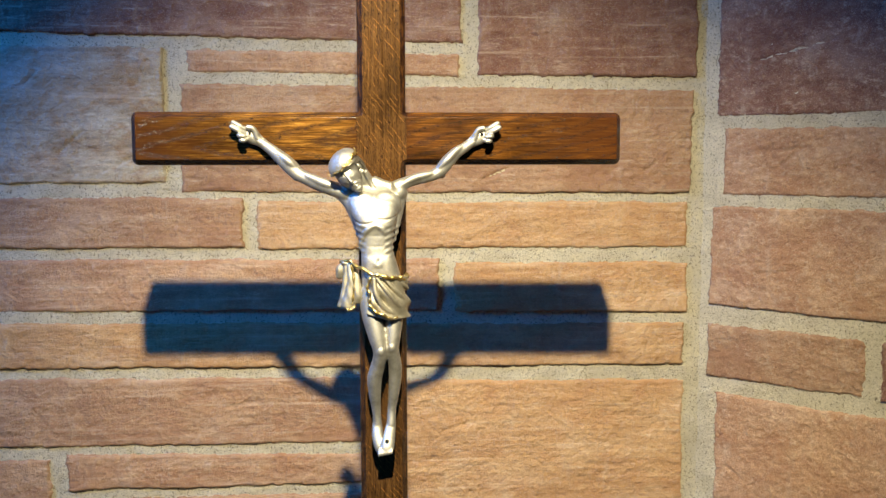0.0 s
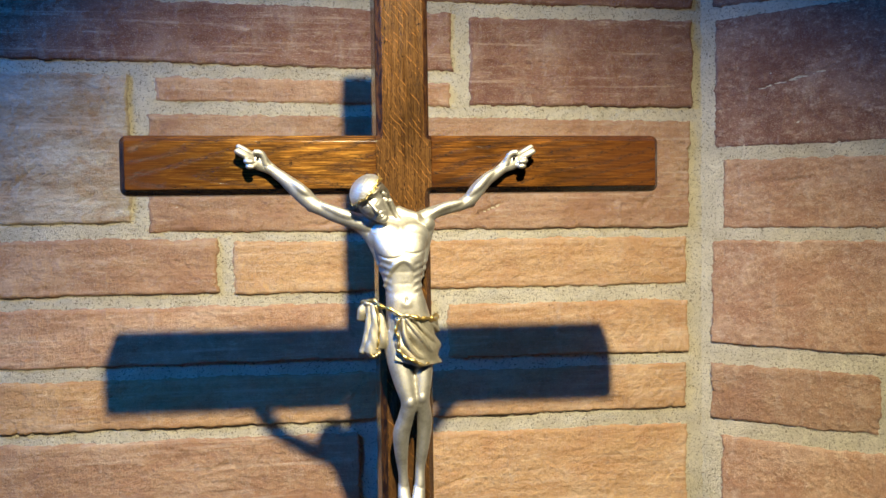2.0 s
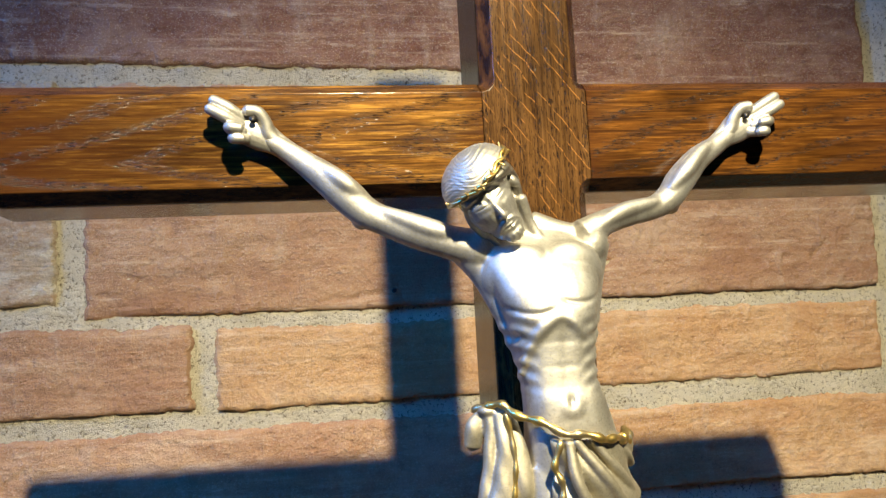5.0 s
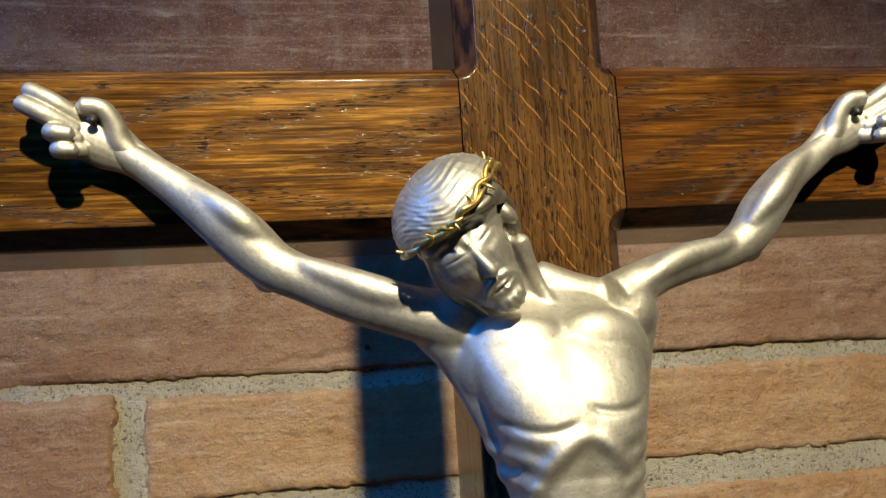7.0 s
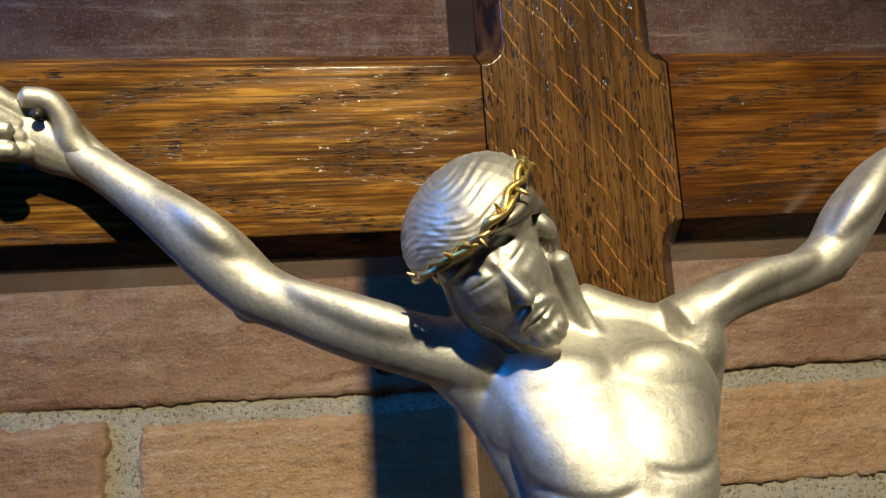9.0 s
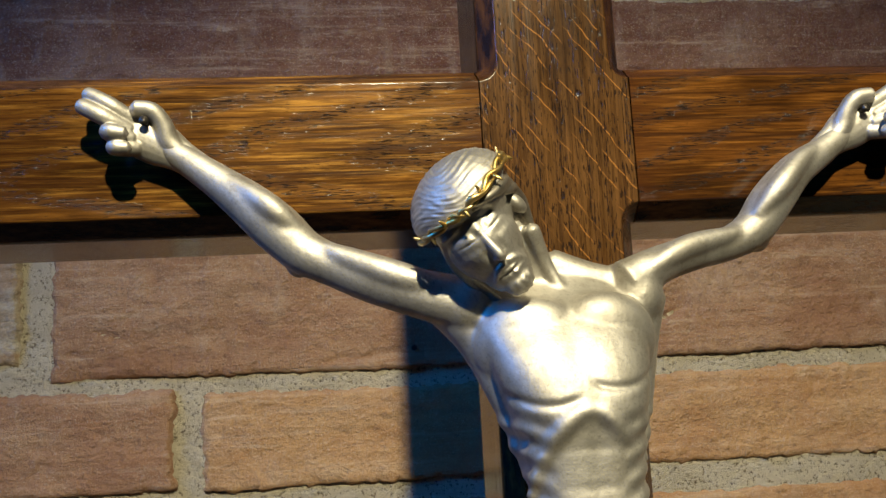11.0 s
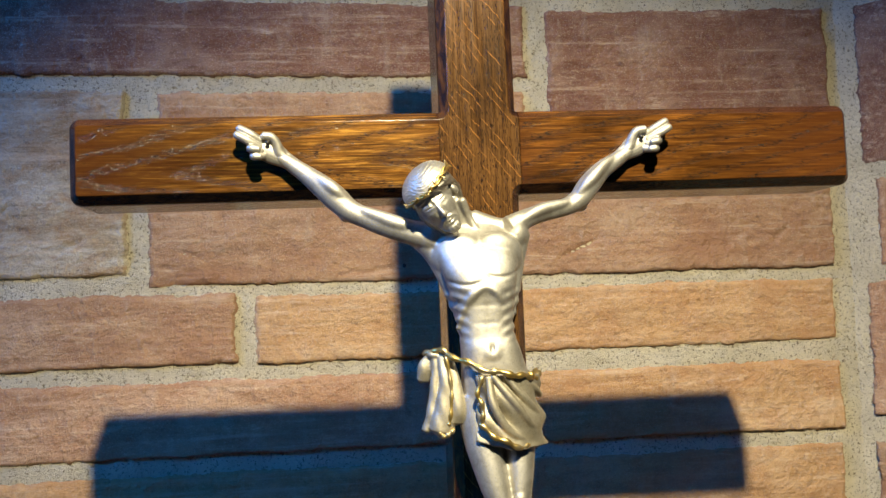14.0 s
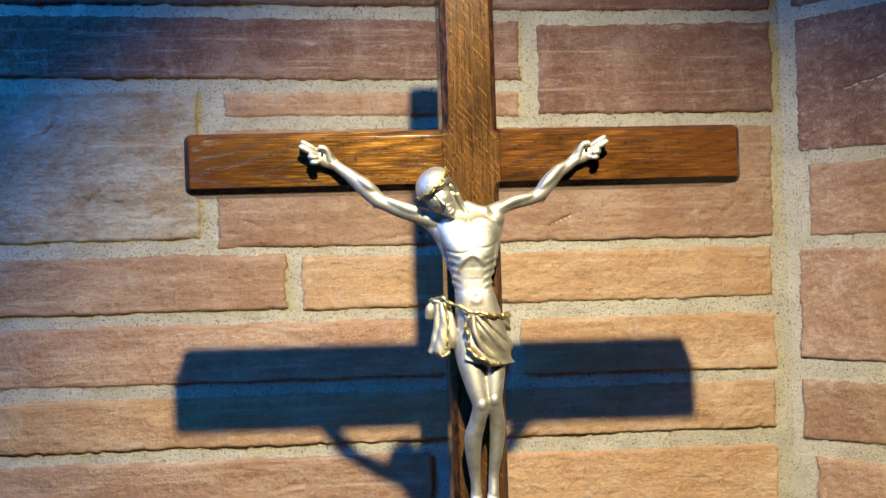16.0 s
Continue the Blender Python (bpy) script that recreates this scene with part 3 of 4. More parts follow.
def hand(bm, s):
    """An open palm with two stretched and two curled fingers and an arched thumb; s = 1 or -1 for its side."""
    def p(x, y, z, r):
        return (x if s > 0 else 2 * MIRROR_X - x, y + 0.0030, z - (0.0013 if s > 0 else 0.0018), r)
    tube(bm, [p(-0.0715, -0.0086, 1.6072, 0.0030), p(-0.0755, -0.0081, 1.6103, 0.0031), p(-0.0800, -0.0074, 1.6137, 0.0034), p(-0.0845, -0.0066, 1.6166, 0.0047), p(-0.0885, -0.0068, 1.6188, 0.0046), p(-0.0915, -0.0075, 1.6196, 0.0032)], flat=0.62)
    tube(bm, [p(-0.0890, -0.0078, 1.6210, 0.0018), p(-0.0932, -0.0100, 1.6238, 0.0018), p(-0.0968, -0.0098, 1.6259, 0.0017), p(-0.0982, -0.0094, 1.6267, 0.0015)])
    tube(bm, [p(-0.0900, -0.0085, 1.6190, 0.0018), p(-0.0945, -0.0108, 1.6214, 0.0018), p(-0.0978, -0.0108, 1.6232, 0.0017), p(-0.0992, -0.0105, 1.6240, 0.0015)])
    tube(bm, [p(-0.0895, -0.0085, 1.6172, 0.0018), p(-0.0930, -0.0108, 1.6180, 0.0018), p(-0.0926, -0.0134, 1.6176, 0.0017), p(-0.0898, -0.0132, 1.6172, 0.0014)])
    tube(bm, [p(-0.0885, -0.0080, 1.6155, 0.0018), p(-0.0918, -0.0100, 1.6152, 0.0018), p(-0.0918, -0.0126, 1.6146, 0.0016), p(-0.0892, -0.0126, 1.6144, 0.0013)])
    tube(bm, [p(-0.0795, -0.0074, 1.6135, 0.0022), p(-0.0822, -0.0080, 1.6166, 0.0023), p(-0.0832, -0.0092, 1.6200, 0.0019), p(-0.0852, -0.0102, 1.6226, 0.0018), p(-0.0886, -0.0106, 1.6232, 0.0016)])


def build_body():
    bm = bmesh.new()
    # trunk, arched away from the wood
    loft(bm, [(-0.0050, -0.0080, 1.5860, 0.0060, 0.0028), (-0.0070, -0.0090, 1.5815, 0.0150, 0.0054), (-0.0062, -0.0118, 1.5750, 0.0168, 0.0092),
              (-0.0053, -0.0145, 1.5670, 0.0156, 0.0114), (-0.0047, -0.0160, 1.5590, 0.0136, 0.0122), (-0.0044, -0.0162, 1.5530, 0.0124, 0.0110), (-0.0040, -0.0166, 1.5460, 0.0112, 0.0100), (-0.0034, -0.0173, 1.5390, 0.0108, 0.0095),
              (-0.0024, -0.0182, 1.5330, 0.0116, 0.0096), (-0.0005, -0.0174, 1.5180, 0.0136, 0.0096), (-0.0005, -0.0160, 1.5060, 0.0125, 0.0085)], power=2.8)
    ball(bm, (-0.0118, -0.0146, 1.5692), (0.0118, 0.0066, 0.0108), turn=(25, 12, 0))
    ball(bm, (0.0016, -0.0146, 1.5697), (0.0114, 0.0066, 0.0108), turn=(25, -10, 0))
    ball(bm, (-0.0240, -0.0115, 1.5790), (0.0062, 0.0056, 0.0058))
    ball(bm, (0.0108, -0.0108, 1.5792), (0.0056, 0.0056, 0.0066))
    # neck and its cords
    tube(bm, [(-0.0070, -0.0075, 1.5770, 0.0066), (-0.0103, -0.0088, 1.5860, 0.0049), (-0.0160, -0.0118, 1.5945, 0.0050)])
    tube(bm, [(-0.0040, -0.0140, 1.5790, 0.0010), (-0.0078, -0.0138, 1.5860, 0.0014), (-0.0110, -0.0165, 1.5930, 0.0018)])
    tube(bm, [(-0.0060, -0.0080, 1.5860, 0.0040), (0.0020, -0.0088, 1.5832, 0.0036), (0.0115, -0.0100, 1.5808, 0.0034)])
    tube(bm, [(-0.0075, -0.0128, 1.5790, 0.0012), (-0.0160, -0.0128, 1.5790, 0.0013), (-0.0240, -0.0122, 1.5800, 0.0015)])
    # flank muscles to the armpits
    tube(bm, [(-0.0290, -0.0100, 1.5795, 0.0040), (-0.0212, -0.0104, 1.5720, 0.0050), (-0.0158, -0.0128, 1.5600, 0.0046), (-0.0130, -0.0150, 1.5480, 0.0032)])
    tube(bm, [(0.0140, -0.0100, 1.5800, 0.0036), (0.0102, -0.0100, 1.5700, 0.0046), (0.0080, -0.0120, 1.5580, 0.0040), (0.0066, -0.0150, 1.5470, 0.0022)])
    # costal arch, ribs and belly
    tube(bm, [(-0.0150, -0.0205, 1.5425, 0.0012), (-0.0130, -0.0236, 1.5490, 0.0018), (-0.0095, -0.0266, 1.5552, 0.0020), (-0.0046, -0.0270, 1.5578, 0.0017), (0.0000, -0.0264, 1.5552, 0.0020), (0.0032, -0.0232, 1.5487, 0.0018), (0.0060, -0.0200, 1.5415, 0.0012)])
    ball(bm, (-0.0066, -0.0210, 1.5460), (0.0046, 0.0042, 0.0125))
    ball(bm, (-0.0010, -0.0209, 1.5455), (0.0046, 0.0042, 0.0125))
    ball(bm, (-0.0028, -0.0226, 1.5325), (0.0078, 0.0058, 0.0066))
    # arms
    tube(bm, [(-0.0220, -0.0115, 1.5785, 0.0058), (-0.0320, -0.0115, 1.5812, 0.0050), (-0.0420, -0.0102, 1.5848, 0.0048), (-0.0500, -0.0090, 1.5882, 0.0043), (-0.0556, -0.0082, 1.5912, 0.0046),
              (-0.0605, -0.0077, 1.5960, 0.0051), (-0.0655, -0.0072, 1.6008, 0.0047), (-0.0720, -0.0058, 1.6062, 0.0037), (-0.0770, -0.0050, 1.6100, 0.0032), (-0.0815, -0.0043, 1.6133, 0.0028), (-0.0850, -0.0037, 1.6157, 0.0020)], flat=0.95)
    tube(bm, [(0.0090, -0.0115, 1.5815, 0.0052), (0.0160, -0.0110, 1.5852, 0.0040), (0.0240, -0.0095, 1.5876, 0.0037), (0.0320, -0.0082, 1.5893, 0.0036), (0.0385, -0.0074, 1.5925, 0.0042),
              (0.0435, -0.0070, 1.5985, 0.0046), (0.0500, -0.0060, 1.6050, 0.0039), (0.0572, -0.0050, 1.6095, 0.0032), (0.0617, -0.0043, 1.6128, 0.0028), (0.0652, -0.0037, 1.6152, 0.0020)], flat=0.95)
    # long muscles of the forearms and upper arms
    tube(bm, [(-0.0560, -0.0098, 1.5945, 0.0016), (-0.0610, -0.0112, 1.5992, 0.0026), (-0.0670, -0.0090, 1.6040, 0.0021), (-0.0745, -0.0062, 1.6092, 0.0010)])
    tube(bm, [(-0.0590, -0.0090, 1.5915, 0.0014), (-0.0650, -0.0092, 1.5978, 0.0020), (-0.0730, -0.0070, 1.6052, 0.0014), (-0.0770, -0.0056, 1.6088, 0.0008)])
    tube(bm, [(-0.0270, -0.0140, 1.5815, 0.0022), (-0.0370, -0.0138, 1.5848, 0.0030), (-0.0470, -0.0120, 1.5890, 0.0024), (-0.0530, -0.0105, 1.5920, 0.0013)])
    tube(bm, [(0.0385, -0.0100, 1.5950, 0.0015), (0.0440, -0.0106, 1.6010, 0.0026), (0.0505, -0.0086, 1.6072, 0.0020), (0.0565, -0.0060, 1.6108, 0.0009)])
    tube(bm, [(0.0120, -0.0138, 1.5835, 0.0020), (0.0210, -0.0126, 1.5882, 0.0026), (0.0300, -0.0108, 1.5905, 0.0021), (0.0360, -0.0095, 1.5918, 0.0012)])
    ball(bm, (-0.0565, -0.0055, 1.5890), (0.0030, 0.0030, 0.0028))
    ball(bm, (0.0400, -0.0050, 1.5905), (0.0030, 0.0030, 0.0028))
    # legs, knees bent forward and turned together
    tube(bm, [(-0.0085, -0.0165, 1.5160, 0.0084), (-0.0072, -0.0190, 1.5000, 0.0075), (-0.0042, -0.0215, 1.4850, 0.0062), (-0.0018, -0.0225, 1.4735, 0.0050), (-0.0036, -0.0195, 1.4640, 0.0048),
              (-0.0060, -0.0165, 1.4545, 0.0051), (-0.0060, -0.0135, 1.4420, 0.0041), (-0.0050, -0.0110, 1.4300, 0.0030), (-0.0045, -0.0105, 1.4210, 0.0031)])
    tube(bm, [(0.0065, -0.0160, 1.5130, 0.0080), (0.0068, -0.0185, 1.4980, 0.0068), (0.0064, -0.0205, 1.4860, 0.0056), (0.0058, -0.0215, 1.4755, 0.0046), (0.0074, -0.0185, 1.4660, 0.0045),
              (0.0079, -0.0160, 1.4570, 0.0045), (0.0068, -0.0140, 1.4440, 0.0038), (0.0054, -0.0125, 1.4320, 0.0030), (0.0048, -0.0135, 1.4210, 0.0032)])
    ball(bm, (-0.0016, -0.0258, 1.4748), (0.0033, 0.0026, 0.0040))
    ball(bm, (0.0056, -0.0246, 1.4768), (0.0031, 0.0024, 0.0038))
    # feet crossed, toes down
    tube(bm, [(-0.0046, -0.0105, 1.4220, 0.0034), (-0.0044, -0.0130, 1.4140, 0.0040), (-0.0030, -0.0155, 1.4075, 0.0040), (-0.0020, -0.0165, 1.4035, 0.0030)], flat=0.7)
    tube(bm, [(0.0048, -0.0135, 1.4220, 0.0034), (0.0034, -0.0170, 1.4140, 0.0042), (0.0022, -0.0195, 1.4080, 0.0046), (0.0016, -0.0205, 1.4050, 0.0040)], flat=0.62)
    for k in range(5):
        tube(bm, [(-0.0030 + 0.0021 * k, -0.0205, 1.4075, 0.0011), (-0.0034 + 0.0021 * k, -0.0222, 1.4040 + 0.0003 * k, 0.0011), (-0.0035 + 0.0021 * k, -0.0222, 1.4022 + 0.0004 * k, 0.0010)], seg=12)
    me = fused(bm, 0.00042, 17)

    def detail(co, no):
        x, y, z = co.T
        d = np.zeros(len(co))

        def dent(c, r, a):
            nonlocal d
            d += a * np.exp(-(((co - np.array(c)) / np.array(r)) ** 2).sum(1))
        dent((-0.0030, -0.0290, 1.5345), (0.0010, 0.005, 0.0016), -0.0010)
        dent((-0.0036, -0.0270, 1.5480), (0.0016, 0.005, 0.0110), -0.00025)
        dent((-0.0055, -0.0230, 1.5700), (0.0020, 0.006, 0.0065), -0.0003)
        for s in (1.5440, 1.5510):
            dent((-0.0036, -0.0270, s), (0.0060, 0.005, 0.0011), -0.00015)
        dent((0.0018, -0.0230, 1.4790), (0.0012, 0.01, 0.016), -0.0005)
        dent((-0.0163, -0.0220, 1.5520), (0.0006, 0.003, 0.0014), -0.0012)
        # ribs slant down and outwards from the breastbone
        side = np.abs(x + 0.0050)
        rib = np.sin((z - 0.40 * side) * 2 * math.pi / 0.0042 + 1.0)
        zone = np.clip((side - 0.0055) / 0.004, 0, 1) * np.clip((z - 1.5360) / 0.004, 0, 1) * np.clip((1.5590 - z) / 0.004, 0, 1) * np.clip((-y - 0.0080) / 0.003, 0, 1) * np.clip((0.020 - side) / 0.002, 0, 1)
        # lower edges of the chest muscles
        low = np.where(x < -0.0050, 1.5588 + 40 * (x + 0.0115) ** 2, 1.5615 + 40 * (x - 0.0015) ** 2)
        d -= 0.00050 * np.exp(-((z - low) / 0.0008) ** 2) * np.clip((-y - 0.018) / 0.003, 0, 1) * np.clip((np.abs(x + 0.0050) - 0.0005) / 0.002, 0, 1)
        d += 0.00030 * rib * zone
        return d
    carve(me, detail)
    return me


def build_palms():
    bm = bmesh.new()
    hand(bm, 1)
    hand(bm, -1)
    return fused(bm, 0.00024, 4)


# head frame: leaning to the shoulder, chin down
u0, r0, f0 = Vector((-0.629, 0, 0.777)), Vector((0.777, 0, 0.629)), Vector((0, -1, 0))
nod, yaw = radians(18), radians(-7)
r1, f1 = r0 * math.cos(yaw) - f0 * math.sin(yaw), f0 * math.cos(yaw) + r0 * math.sin(yaw)
u2, f2 = u0 * math.cos(nod) + f1 * math.sin(nod), f1 * math.cos(nod) - u0 * math.sin(nod)
HEAD_AT = Vector((-0.0221, -0.0200, 1.5921))
HEAD = Matrix.Translation(HEAD_AT) @ Matrix((r1, f2, u2)).transposed().to_4x4() @ Matrix.Scale(0.00095, 4)


FACE = Matrix.Translation((-0.6, 0, 1.4)) @ Matrix.Diagonal((0.94, 1.0, 0.98, 1))


def build_head():
    bm = bmesh.new()
    h = HEAD
    hf = HEAD @ FACE
    ball(bm, (1.0, -1.5, 3.6), (8.8, 10.5, 9.5), h)
    ball(bm, (0, 3.0, -2.5), (7.9, 7.6, 10.0), hf)
    ball(bm, (0, 4.8, -8.8), (5.6, 5.2, 6.0), hf)
    ball(bm, (0, 6.8, -12.2), (3.8, 3.4, 3.4), hf)
    tube(bm, [(0, 7.6, 4.2, 1.3), (0, 8.9, 1.4, 0.95), (0, 10.4, -1.6, 0.95), (0, 11.6, -4.4, 1.15), (0, 11.0, -5.3, 1.1)], m=hf, seg=14)
    ball(bm, (0, 9.8, -5.2), (1.9, 1.3, 0.8), hf)
    for s in (1, -1):
        ball(bm, (3.6 * s, 6.5, 3.9), (3.9, 1.9, 1.3), hf, (0, 10 * s, 14 * -s))
        ball(bm, (3.3 * s, 6.9, 1.0), (1.9, 1.5, 1.25), hf)
        ball(bm, (4.4 * s, 4.9, -2.8), (3.2, 3.3, 3.6), hf)
        tube(bm, [(0.4 * s, 9.9, -7.0, 0.8), (2.4 * s, 9.2, -7.7, 0.85), (4.0 * s, 7.7, -9.8, 0.7)], m=hf, seg=12)
        ball(bm, (4.8 * s + 0.4, 3.0, 5.6), (3.7, 5.0, 4.0), h)
        if s < 0:
            # a thin lock hangs down by the cheek
            tube(bm, [(-6.4, 4.5, 5.0, 1.3), (-7.8, 1.0, -2.0, 1.3), (-7.2, -1.0, -9.0, 1.2), (-5.6, 0.0, -15.0, 0.9)], m=h)
    ball(bm, (0.4, 3.6, 6.0), (6.8, 5.6, 4.4), h)
    ball(bm, (9.2, 3.2, 0.0), (1.5, 2.0, 2.7), h, (0, -8, 0))
    ball(bm, (0, 9.4, -8.6), (2.0, 1.1, 0.6), hf)
    ball(bm, (0, 9.1, -10.0), (1.7, 1.2, 0.75), hf)
    # crown of the hair
    old = len(bm.verts)
    ball(bm, (1.8, -1.2, 7.0), (11.6, 11.6, 8.5), h, (4, -6, 0))
    back = h.inverted()
    bm.verts.ensure_lookup_table()
    for v in bm.verts[old:]:
        q = back @ v.co
        low = 7.0 + 0.06 * q.x
        if q.z < low:
            v.co = h @ Vector((q.x, q.y, low + 0.25 * (q.z - low)))
    me = fused(bm, 0.00022, 8)
    inv = np.array(HEAD.inverted())

    def detail(co, no):
        p = co @ inv[:3, :3].T + inv[:3, 3]
        x, y, z = p.T
        d = np.zeros(len(p))

        def dent(c, r, a):
            nonlocal d
            d += a * np.exp(-(((p - np.array(c)) / np.array(r)) ** 2).sum(1))
        for s in (1, -1):
            q = p
            p = (p - np.array((-0.6, 0, 1.4))) / np.array((0.94, 1.0, 0.98))
            dent((3.4 * s, 8.6, 2.5), (2.2, 2.5, 0.75), -0.00050)
            dent((3.3 * s, 8.8, 0.35), (1.8, 2.0, 0.26), -0.00030)
            dent((3.5 * s, 8.2, -1.1), (2.0, 2.5, 0.8), -0.00022)
            dent((1.5 * s, 9.6, 1.5), (0.8, 2.0, 1.2), -0.00040)
            dent((1.9 * s, 9.8, -4.0), (0.6, 2.0, 1.8), -0.00030)
            dent((4.6 * s, 8.0, -6.6), (1.6, 3.0, 2.6), -0.00040)
            if s < 0:
                dent((0, 11.0, -9.2), (2.6, 2.0, 0.36), -0.00040)
                dent((0, 11.0, -11.2), (2.4, 2.0, 0.6), -0.00025)
            p = q
        hair = np.clip((z - 7.0 + 0.10 * x) / 1.2, 0, 1) + np.clip((np.abs(x) - 8.6) / 0.8, 0, 1) * np.clip((1.0 - y) / 2, 0, 1)
        hair = np.clip(hair, 0, 1)
        bend = z + 0.18 * x + 0.05 * (y - 3) ** 2 * 0.3 + 0.8 * np.sin(0.45 * x + 0.2 * y)
        strand = np.sin(4.6 * bend + 1.2 * np.sin(0.9 * y)) + 0.9 * np.sin(8.1 * bend + 2.0 * np.sin(0.6 * y + 0.4 * x)) + 0.35 * np.sin(1.7 * bend)
        d += hair * strand * (0.00003 + 0.00003 * np.sin(0.7 * x + 0.5 * y + 1.0) ** 2)
        beard = np.clip((-9.6 - z) / 1.0, 0, 1) * np.clip(y / 3, 0, 1)
        d += beard * 0.00009 * np.sin(4.0 * x + 1.5 * np.sin(z))
        return d
    carve(me, detail)
    return me


def build_hair():
    """Locks brushed over the ear from the brow that fall behind the neck."""
    bm = bmesh.new()
    h = HEAD
    for k in range(6):
        o, w = 0.85 * k, 0.35 * math.sin(2.3 * k)
        tube(bm, [(1.0 + 1.0 * k, 9.7 - 0.35 * o, 6.6 + 0.35 * o, 0.55), (5.6 + 0.6 * k, 8.3 - 0.55 * o + w, 5.7 + 0.5 * o, 0.75), (9.5 + 0.25 * k, 5.0 - 0.7 * o, 4.5 + 0.5 * o + w, 0.8), (11.1 + 0.1 * k, 0.6 - 0.75 * o, 2.2 + 0.35 * o - w, 0.85),
                  (11.3 + w, -2.4 - 0.75 * o, -2.6 + 0.1 * o, 0.9), (9.4 - 0.25 * k + w, -3.8 - 0.6 * o, -8.2 + 0.4 * k, 0.9), (7.2 - 0.3 * k, -4.6 - 0.5 * o - w, -14.0 + 1.2 * k, 0.35)], m=h, seg=12)
    for k in range(5):
        w = 0.4 * math.sin(1.9 * k + 0.5)
        tube(bm, [(1.5 + 0.9 * k, 10.2 - 0.9 * k, 7.6 - 0.1 * k, 0.7), (5.4 + 0.7 * k, 9.6 - 1.0 * k + w, 6.4 - 0.45 * k, 0.95), (9.0 + 0.35 * k, 7.0 - 1.0 * k, 5.6 - 0.8 * k + w, 1.0), (10.6 + 0.2 * k, 3.2 - 0.9 * k + w, 4.9 - 0.7 * k, 0.85), (11.4, -0.6 - 0.7 * k, 3.0 - 0.7 * k, 0.8)], m=h, seg=12)
    tube(bm, [(8.0, -2.0, 4.0, 1.8), (8.8, -4.5, 0.0, 2.2), (7.2, -6.5, -7.0, 2.0), (5.6, -7.0, -12.0, 1.0)], m=h)
    return fused(bm, 0.00017, 2)


def build_crown():
    """Two twisted strands with short thorns round the hair."""
    bm = bmesh.new()
    ring = HEAD @ pose(2.0, -0.8, 7.3, 5, -5, 0)
    for ph in (0, math.pi):
        pts = []
        for k in range(49):
            a = 2 * math.pi * k / 48
            w = 8 * a + ph + 1.5 * math.sin(3 * a + 0.7) + 0.7 * math.sin(7 * a)
            r = 0.45 * math.cos(w) + 0.30 * math.sin(5 * a) + 0.22 * math.sin(11 * a + ph)
            pts.append(((11.6 + r) * math.cos(a), (12.1 + r) * math.sin(a), 0.62 * math.sin(w) + 0.35 * math.sin(3 * a) + 0.2 * math.sin(13 * a), 0.50 + 0.16 * math.sin(7 * a + ph) + 0.10 * math.sin(17 * a)))
        tube(bm, pts, 2, 8, m=ring)
    for k in range(16):
        a = 2 * math.pi * k / 16 + 0.2
        c, s = math.cos(a), math.sin(a)
        z = 1.0 if k % 2 else -1.0
        tube(bm, [(11.6 * c, 12.1 * s, 0, 0.45), (12.3 * c, 12.9 * s, z, 0.32), (12.6 * c, 13.2 * s, 1.7 * z, 0.14)], 2, 6, m=ring)
    bmesh.ops.recalc_face_normals(bm, faces=bm.faces[:])
    me = bpy.data.meshes.new("form")
    bm.to_mesh(me)
    bm.free()
    return me


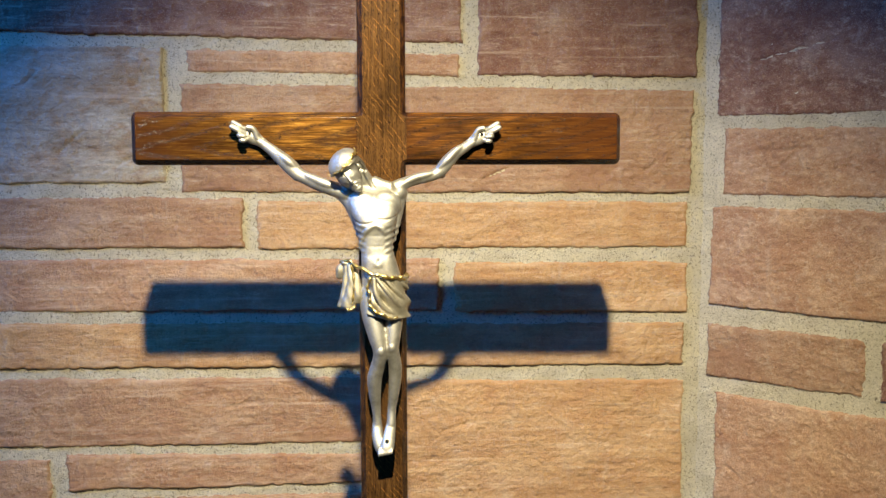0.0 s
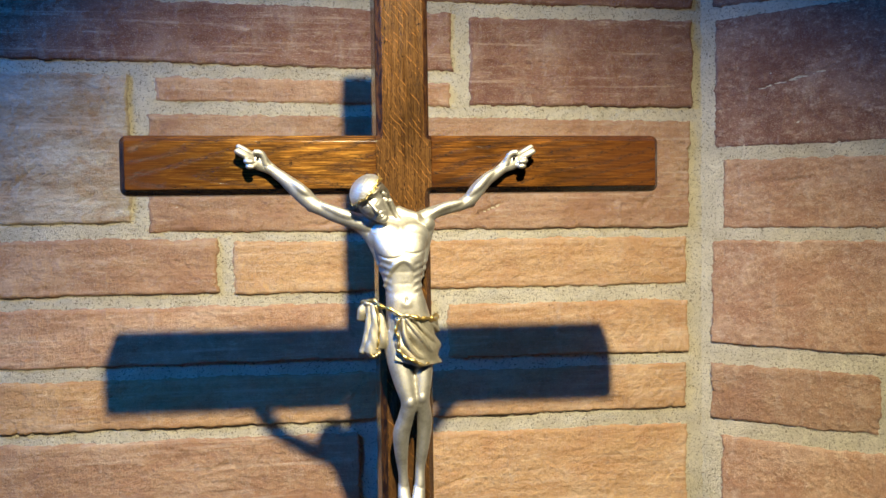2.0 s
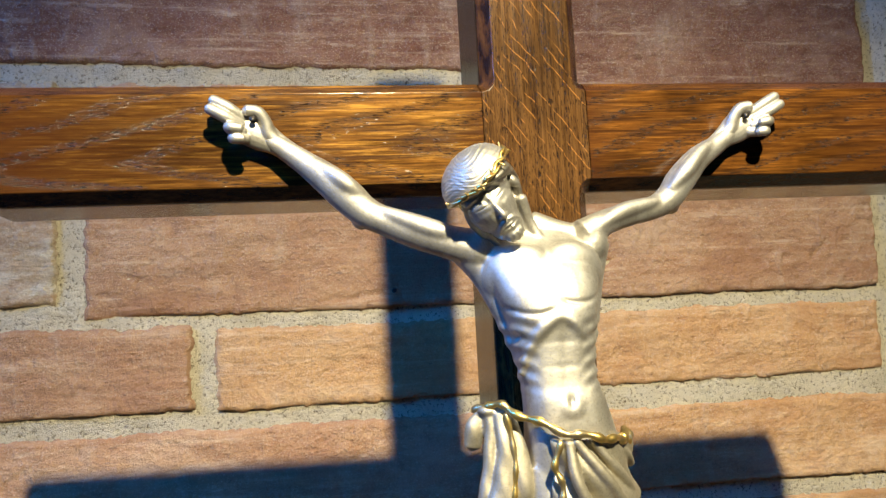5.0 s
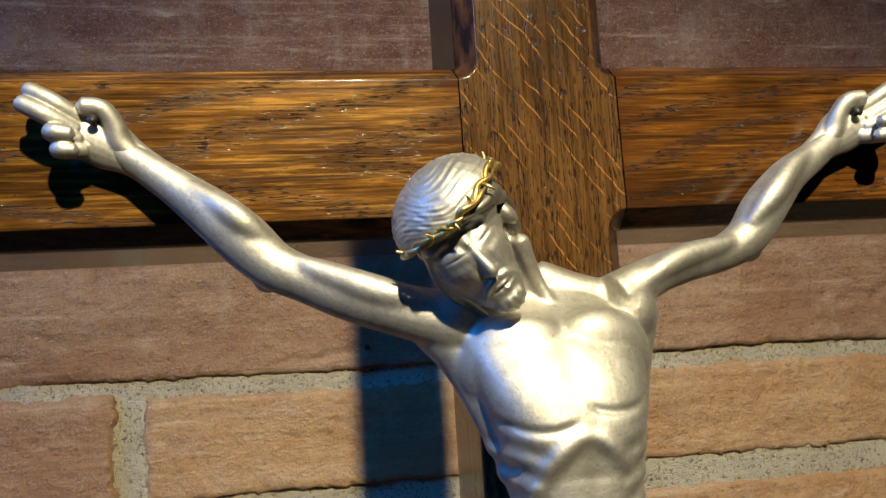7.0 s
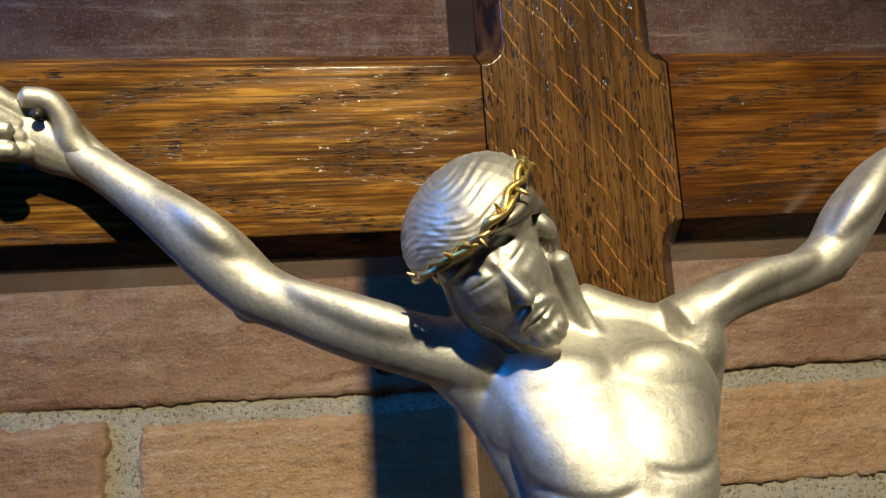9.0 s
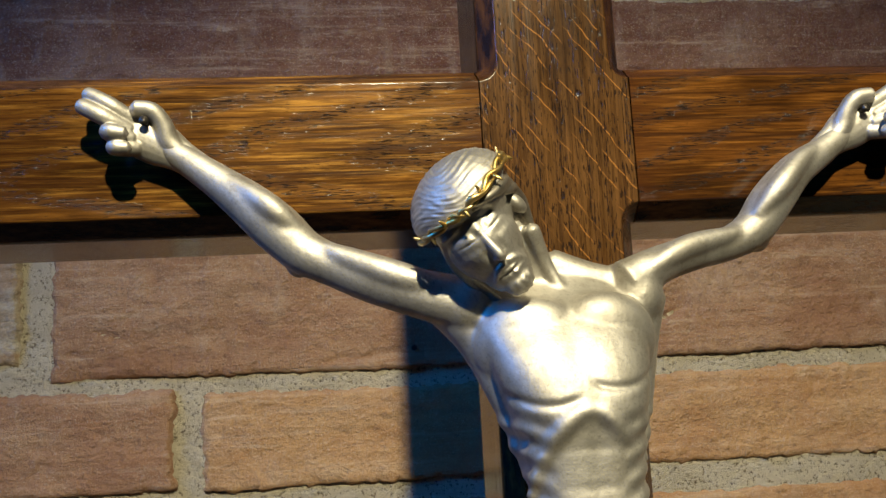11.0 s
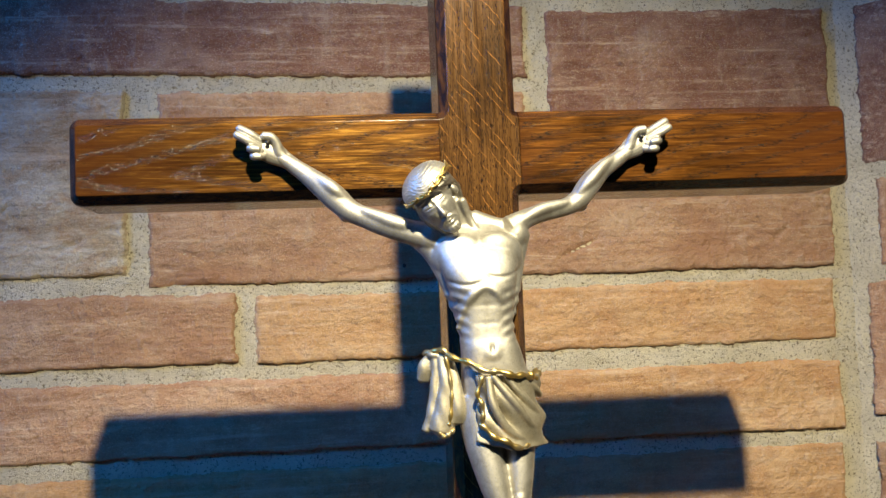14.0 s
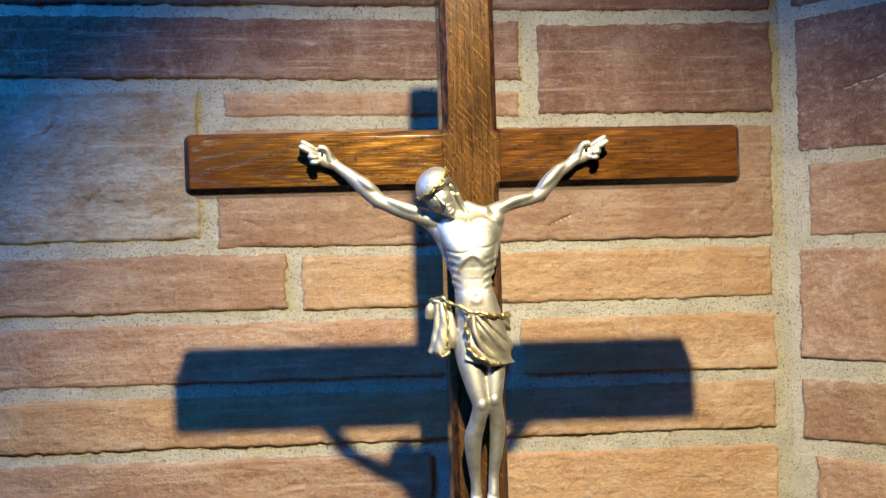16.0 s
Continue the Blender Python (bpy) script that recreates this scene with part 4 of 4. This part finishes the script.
def build_cloth():
    """The loincloth: a wrapped panel with slanting folds and a bunched tail at the hip."""
    bm = bmesh.new()

    def panel(u, v, t):
        a = radians(-118 + 245 * u)
        x0 = 0.0150 * math.sin(a)
        top = 1.5260 - 0.0035 * u + 0.0030 * max(0, u - 0.6)
        low = 1.5045 - 0.0085 * min(1, u * 1.9) + 0.0020 * max(0, u - 0.55)
        z = top + (low - top) * v
        fold = 0.0011 * math.sin(9.0 * u * 2 - 8.0 * v + 2.0 * math.sin(4 * u)) * math.sin(math.pi * min(1, v * 1.2 + 0.1)) + 0.0006 * math.sin(26 * u - 13 * v)
        r = fold + t + 0.0012 * v + 0.0050 * max(0.0, (u - 0.60) / 0.32) * v * (0.62 + 0.38 * math.sin(12 * v + 0.6))
        cy = -0.0190 + 0.0018 * v
        a2 = a * (0.94 if u < 0.5 else 1.0)
        return Vector((0.0002 + (0.0148 + r) * math.sin(a2), cy - (0.0116 + r) * math.cos(a2), z))
    shell(bm, lambda u, v, t: panel(0.30 + 0.62 * u, v, t), 70, 26, 0.0016)
    # folds laid over the thigh
    tube(bm, [(-0.0040, -0.0315, 1.5245, 0.0012), (0.0030, -0.0320, 1.5150, 0.0015), (0.0100, -0.0280, 1.5060, 0.0015), (0.0150, -0.0210, 1.5010, 0.0012)])
    tube(bm, [(0.0010, -0.0310, 1.5240, 0.0010), (0.0080, -0.0290, 1.5155, 0.0014), (0.0145, -0.0220, 1.5080, 0.0014), (0.0172, -0.0150, 1.5060, 0.0010)])
    tube(bm, [(-0.0060, -0.0310, 1.5240, 0.0012), (-0.0040, -0.0320, 1.5130, 0.0016), (0.0020, -0.0300, 1.5030, 0.0015), (0.0080, -0.0265, 1.4995, 0.0012)])
    tube(bm, [(0.0080, -0.0270, 1.5230, 0.0010), (0.0130, -0.0230, 1.5185, 0.0013), (0.0165, -0.0170, 1.5150, 0.0012)])
    # bunched tail
    tube(bm, [(-0.0215, -0.0190, 1.5320, 0.0020), (-0.0205, -0.0205, 1.5230, 0.0026), (-0.0212, -0.0205, 1.5130, 0.0038), (-0.0228, -0.0195, 1.5035, 0.0050)], flat=0.7)
    tube(bm, [(-0.0240, -0.0170, 1.5320, 0.0018), (-0.0245, -0.0178, 1.5220, 0.0020), (-0.0262, -0.0176, 1.5110, 0.0021), (-0.0284, -0.0165, 1.5035, 0.0021)])
    tube(bm, [(-0.0190, -0.0190, 1.5310, 0.0018), (-0.0172, -0.0215, 1.5210, 0.0024), (-0.0166, -0.0220, 1.5120, 0.0030), (-0.0178, -0.0205, 1.5070, 0.0032)], flat=0.7)
    tube(bm, [(-0.0255, -0.0150, 1.5325, 0.0018), (-0.0280, -0.0148, 1.5275, 0.0030), (-0.0290, -0.0142, 1.5225, 0.0024)], flat=0.7)
    ball(bm, (-0.0240, -0.0165, 1.5325), (0.0034, 0.0030, 0.0018))
    me = fused(bm, 0.00036, 5)
    carve(me, lambda co, no: 0.00012 * np.sin(1100 * (co[:, 0] + 0.45 * co[:, 2])))
    return me


def build_gilding():
    """Gilded roll at the waist and the hems."""
    bm = bmesh.new()

    def rope(pts, r, w, f):
        rows = spline([(*p, r) for p in pts], 10)
        q = [(x + 0.3 * w * math.sin(f * k), y + 0.2 * w * math.cos(f * 1.3 * k), z + w * math.sin(f * 0.8 * k + 1), rr * (1 + 0.22 * math.sin(f * 1.7 * k))) for k, (x, y, z, rr) in enumerate(rows)]
        tube(bm, q, 2, 10)
    rope([(-0.0280, -0.0140, 1.5322), (-0.0235, -0.0190, 1.5345), (-0.0190, -0.0235, 1.5325), (-0.0120, -0.0290, 1.5290), (-0.0050, -0.0322, 1.5262), (0.0030, -0.0322, 1.5248), (0.0095, -0.0280, 1.5232), (0.0138, -0.0220, 1.5228), (0.0160, -0.0150, 1.5250)], 0.0011, 0.0005, 0.55)
    rope([(0.0110, -0.0265, 1.5232), (0.0145, -0.0215, 1.5225), (0.0165, -0.0160, 1.5235)], 0.0013, 0.0004, 0.6)
    rope([(-0.0092, -0.0305, 1.5060), (-0.0040, -0.0318, 1.5018), (0.0020, -0.0312, 1.4985), (0.0075, -0.0280, 1.4968), (0.0125, -0.0235, 1.4975)], 0.0010, 0.0004, 0.5)
    rope([(-0.0080, -0.0310, 1.5240), (-0.0100, -0.0308, 1.5180), (-0.0082, -0.0312, 1.5120), (-0.0092, -0.0305, 1.5060)], 0.0009, 0.0003, 0.5)
    rope([(-0.0205, -0.0218, 1.5315), (-0.0190, -0.0226, 1.5220), (-0.0192, -0.0230, 1.5130), (-0.0205, -0.0228, 1.5060)], 0.0008, 0.0003, 0.5)
    rope([(-0.0242, -0.0218, 1.5030), (-0.0215, -0.0230, 1.5018), (-0.0185, -0.0220, 1.5042)], 0.0009, 0.0002, 0.7)
    bmesh.ops.recalc_face_normals(bm, faces=bm.faces[:])
    me = bpy.data.meshes.new("form")
    bm.to_mesh(me)
    bm.free()
    return me


def build_nails():
    bm = bmesh.new()
    for x, z in ((-0.0866, 1.6190), (2 * MIRROR_X + 0.0866, 1.6182)):
        tube(bm, [(x, 0.004, z, 0.0007), (x, -0.0072, z, 0.0007), (x, -0.0084, z, 0.0010)], 2, 10)
    tube(bm, [(0.0020, 0.004, 1.4125, 0.0008), (0.0020, -0.0205, 1.4125, 0.0008), (0.0020, -0.0218, 1.4125, 0.0013)], 2, 10)
    bmesh.ops.recalc_face_normals(bm, faces=bm.faces[:])
    me = bpy.data.meshes.new("form")
    bm.to_mesh(me)
    bm.free()
    return me


def one_mesh(name, pieces):
    """Joins the formed pieces into one mesh with their materials."""
    vs, fs, mats, slots, n = [], [], [], [], 0
    for me, mat in pieces:
        if mat not in slots:
            slots.append(mat)
        co = np.empty(len(me.vertices) * 3)
        me.vertices.foreach_get("co", co)
        vs.append(co.reshape(-1, 3))
        fs += [tuple(i + n for i in p.vertices) for p in me.polygons]
        mats += [slots.index(mat)] * len(me.polygons)
        n += len(me.vertices)
        bpy.data.meshes.remove(me)
    out = bpy.data.meshes.new(name)
    out.from_pydata(np.vstack(vs).tolist(), [], fs)
    for m in slots:
        out.materials.append(m)
    out.polygons.foreach_set("material_index", mats)
    out.polygons.foreach_set("use_smooth", [True] * len(out.polygons))
    out.update()
    return new(name, out)


corpus = one_mesh("corpus_statue", [(build_body(), SILVER), (build_palms(), SILVER), (build_head(), SILVER), (build_hair(), PATINA), (build_cloth(), SILVER_CLOTH), (build_crown(), GOLD), (build_gilding(), GOLD), (build_nails(), NAIL)])
corpus.rotation_euler = (0, 0, LEANING)
tagged(corpus, "satin silver cast figure with gilded hems nailed to the cross", "statue")
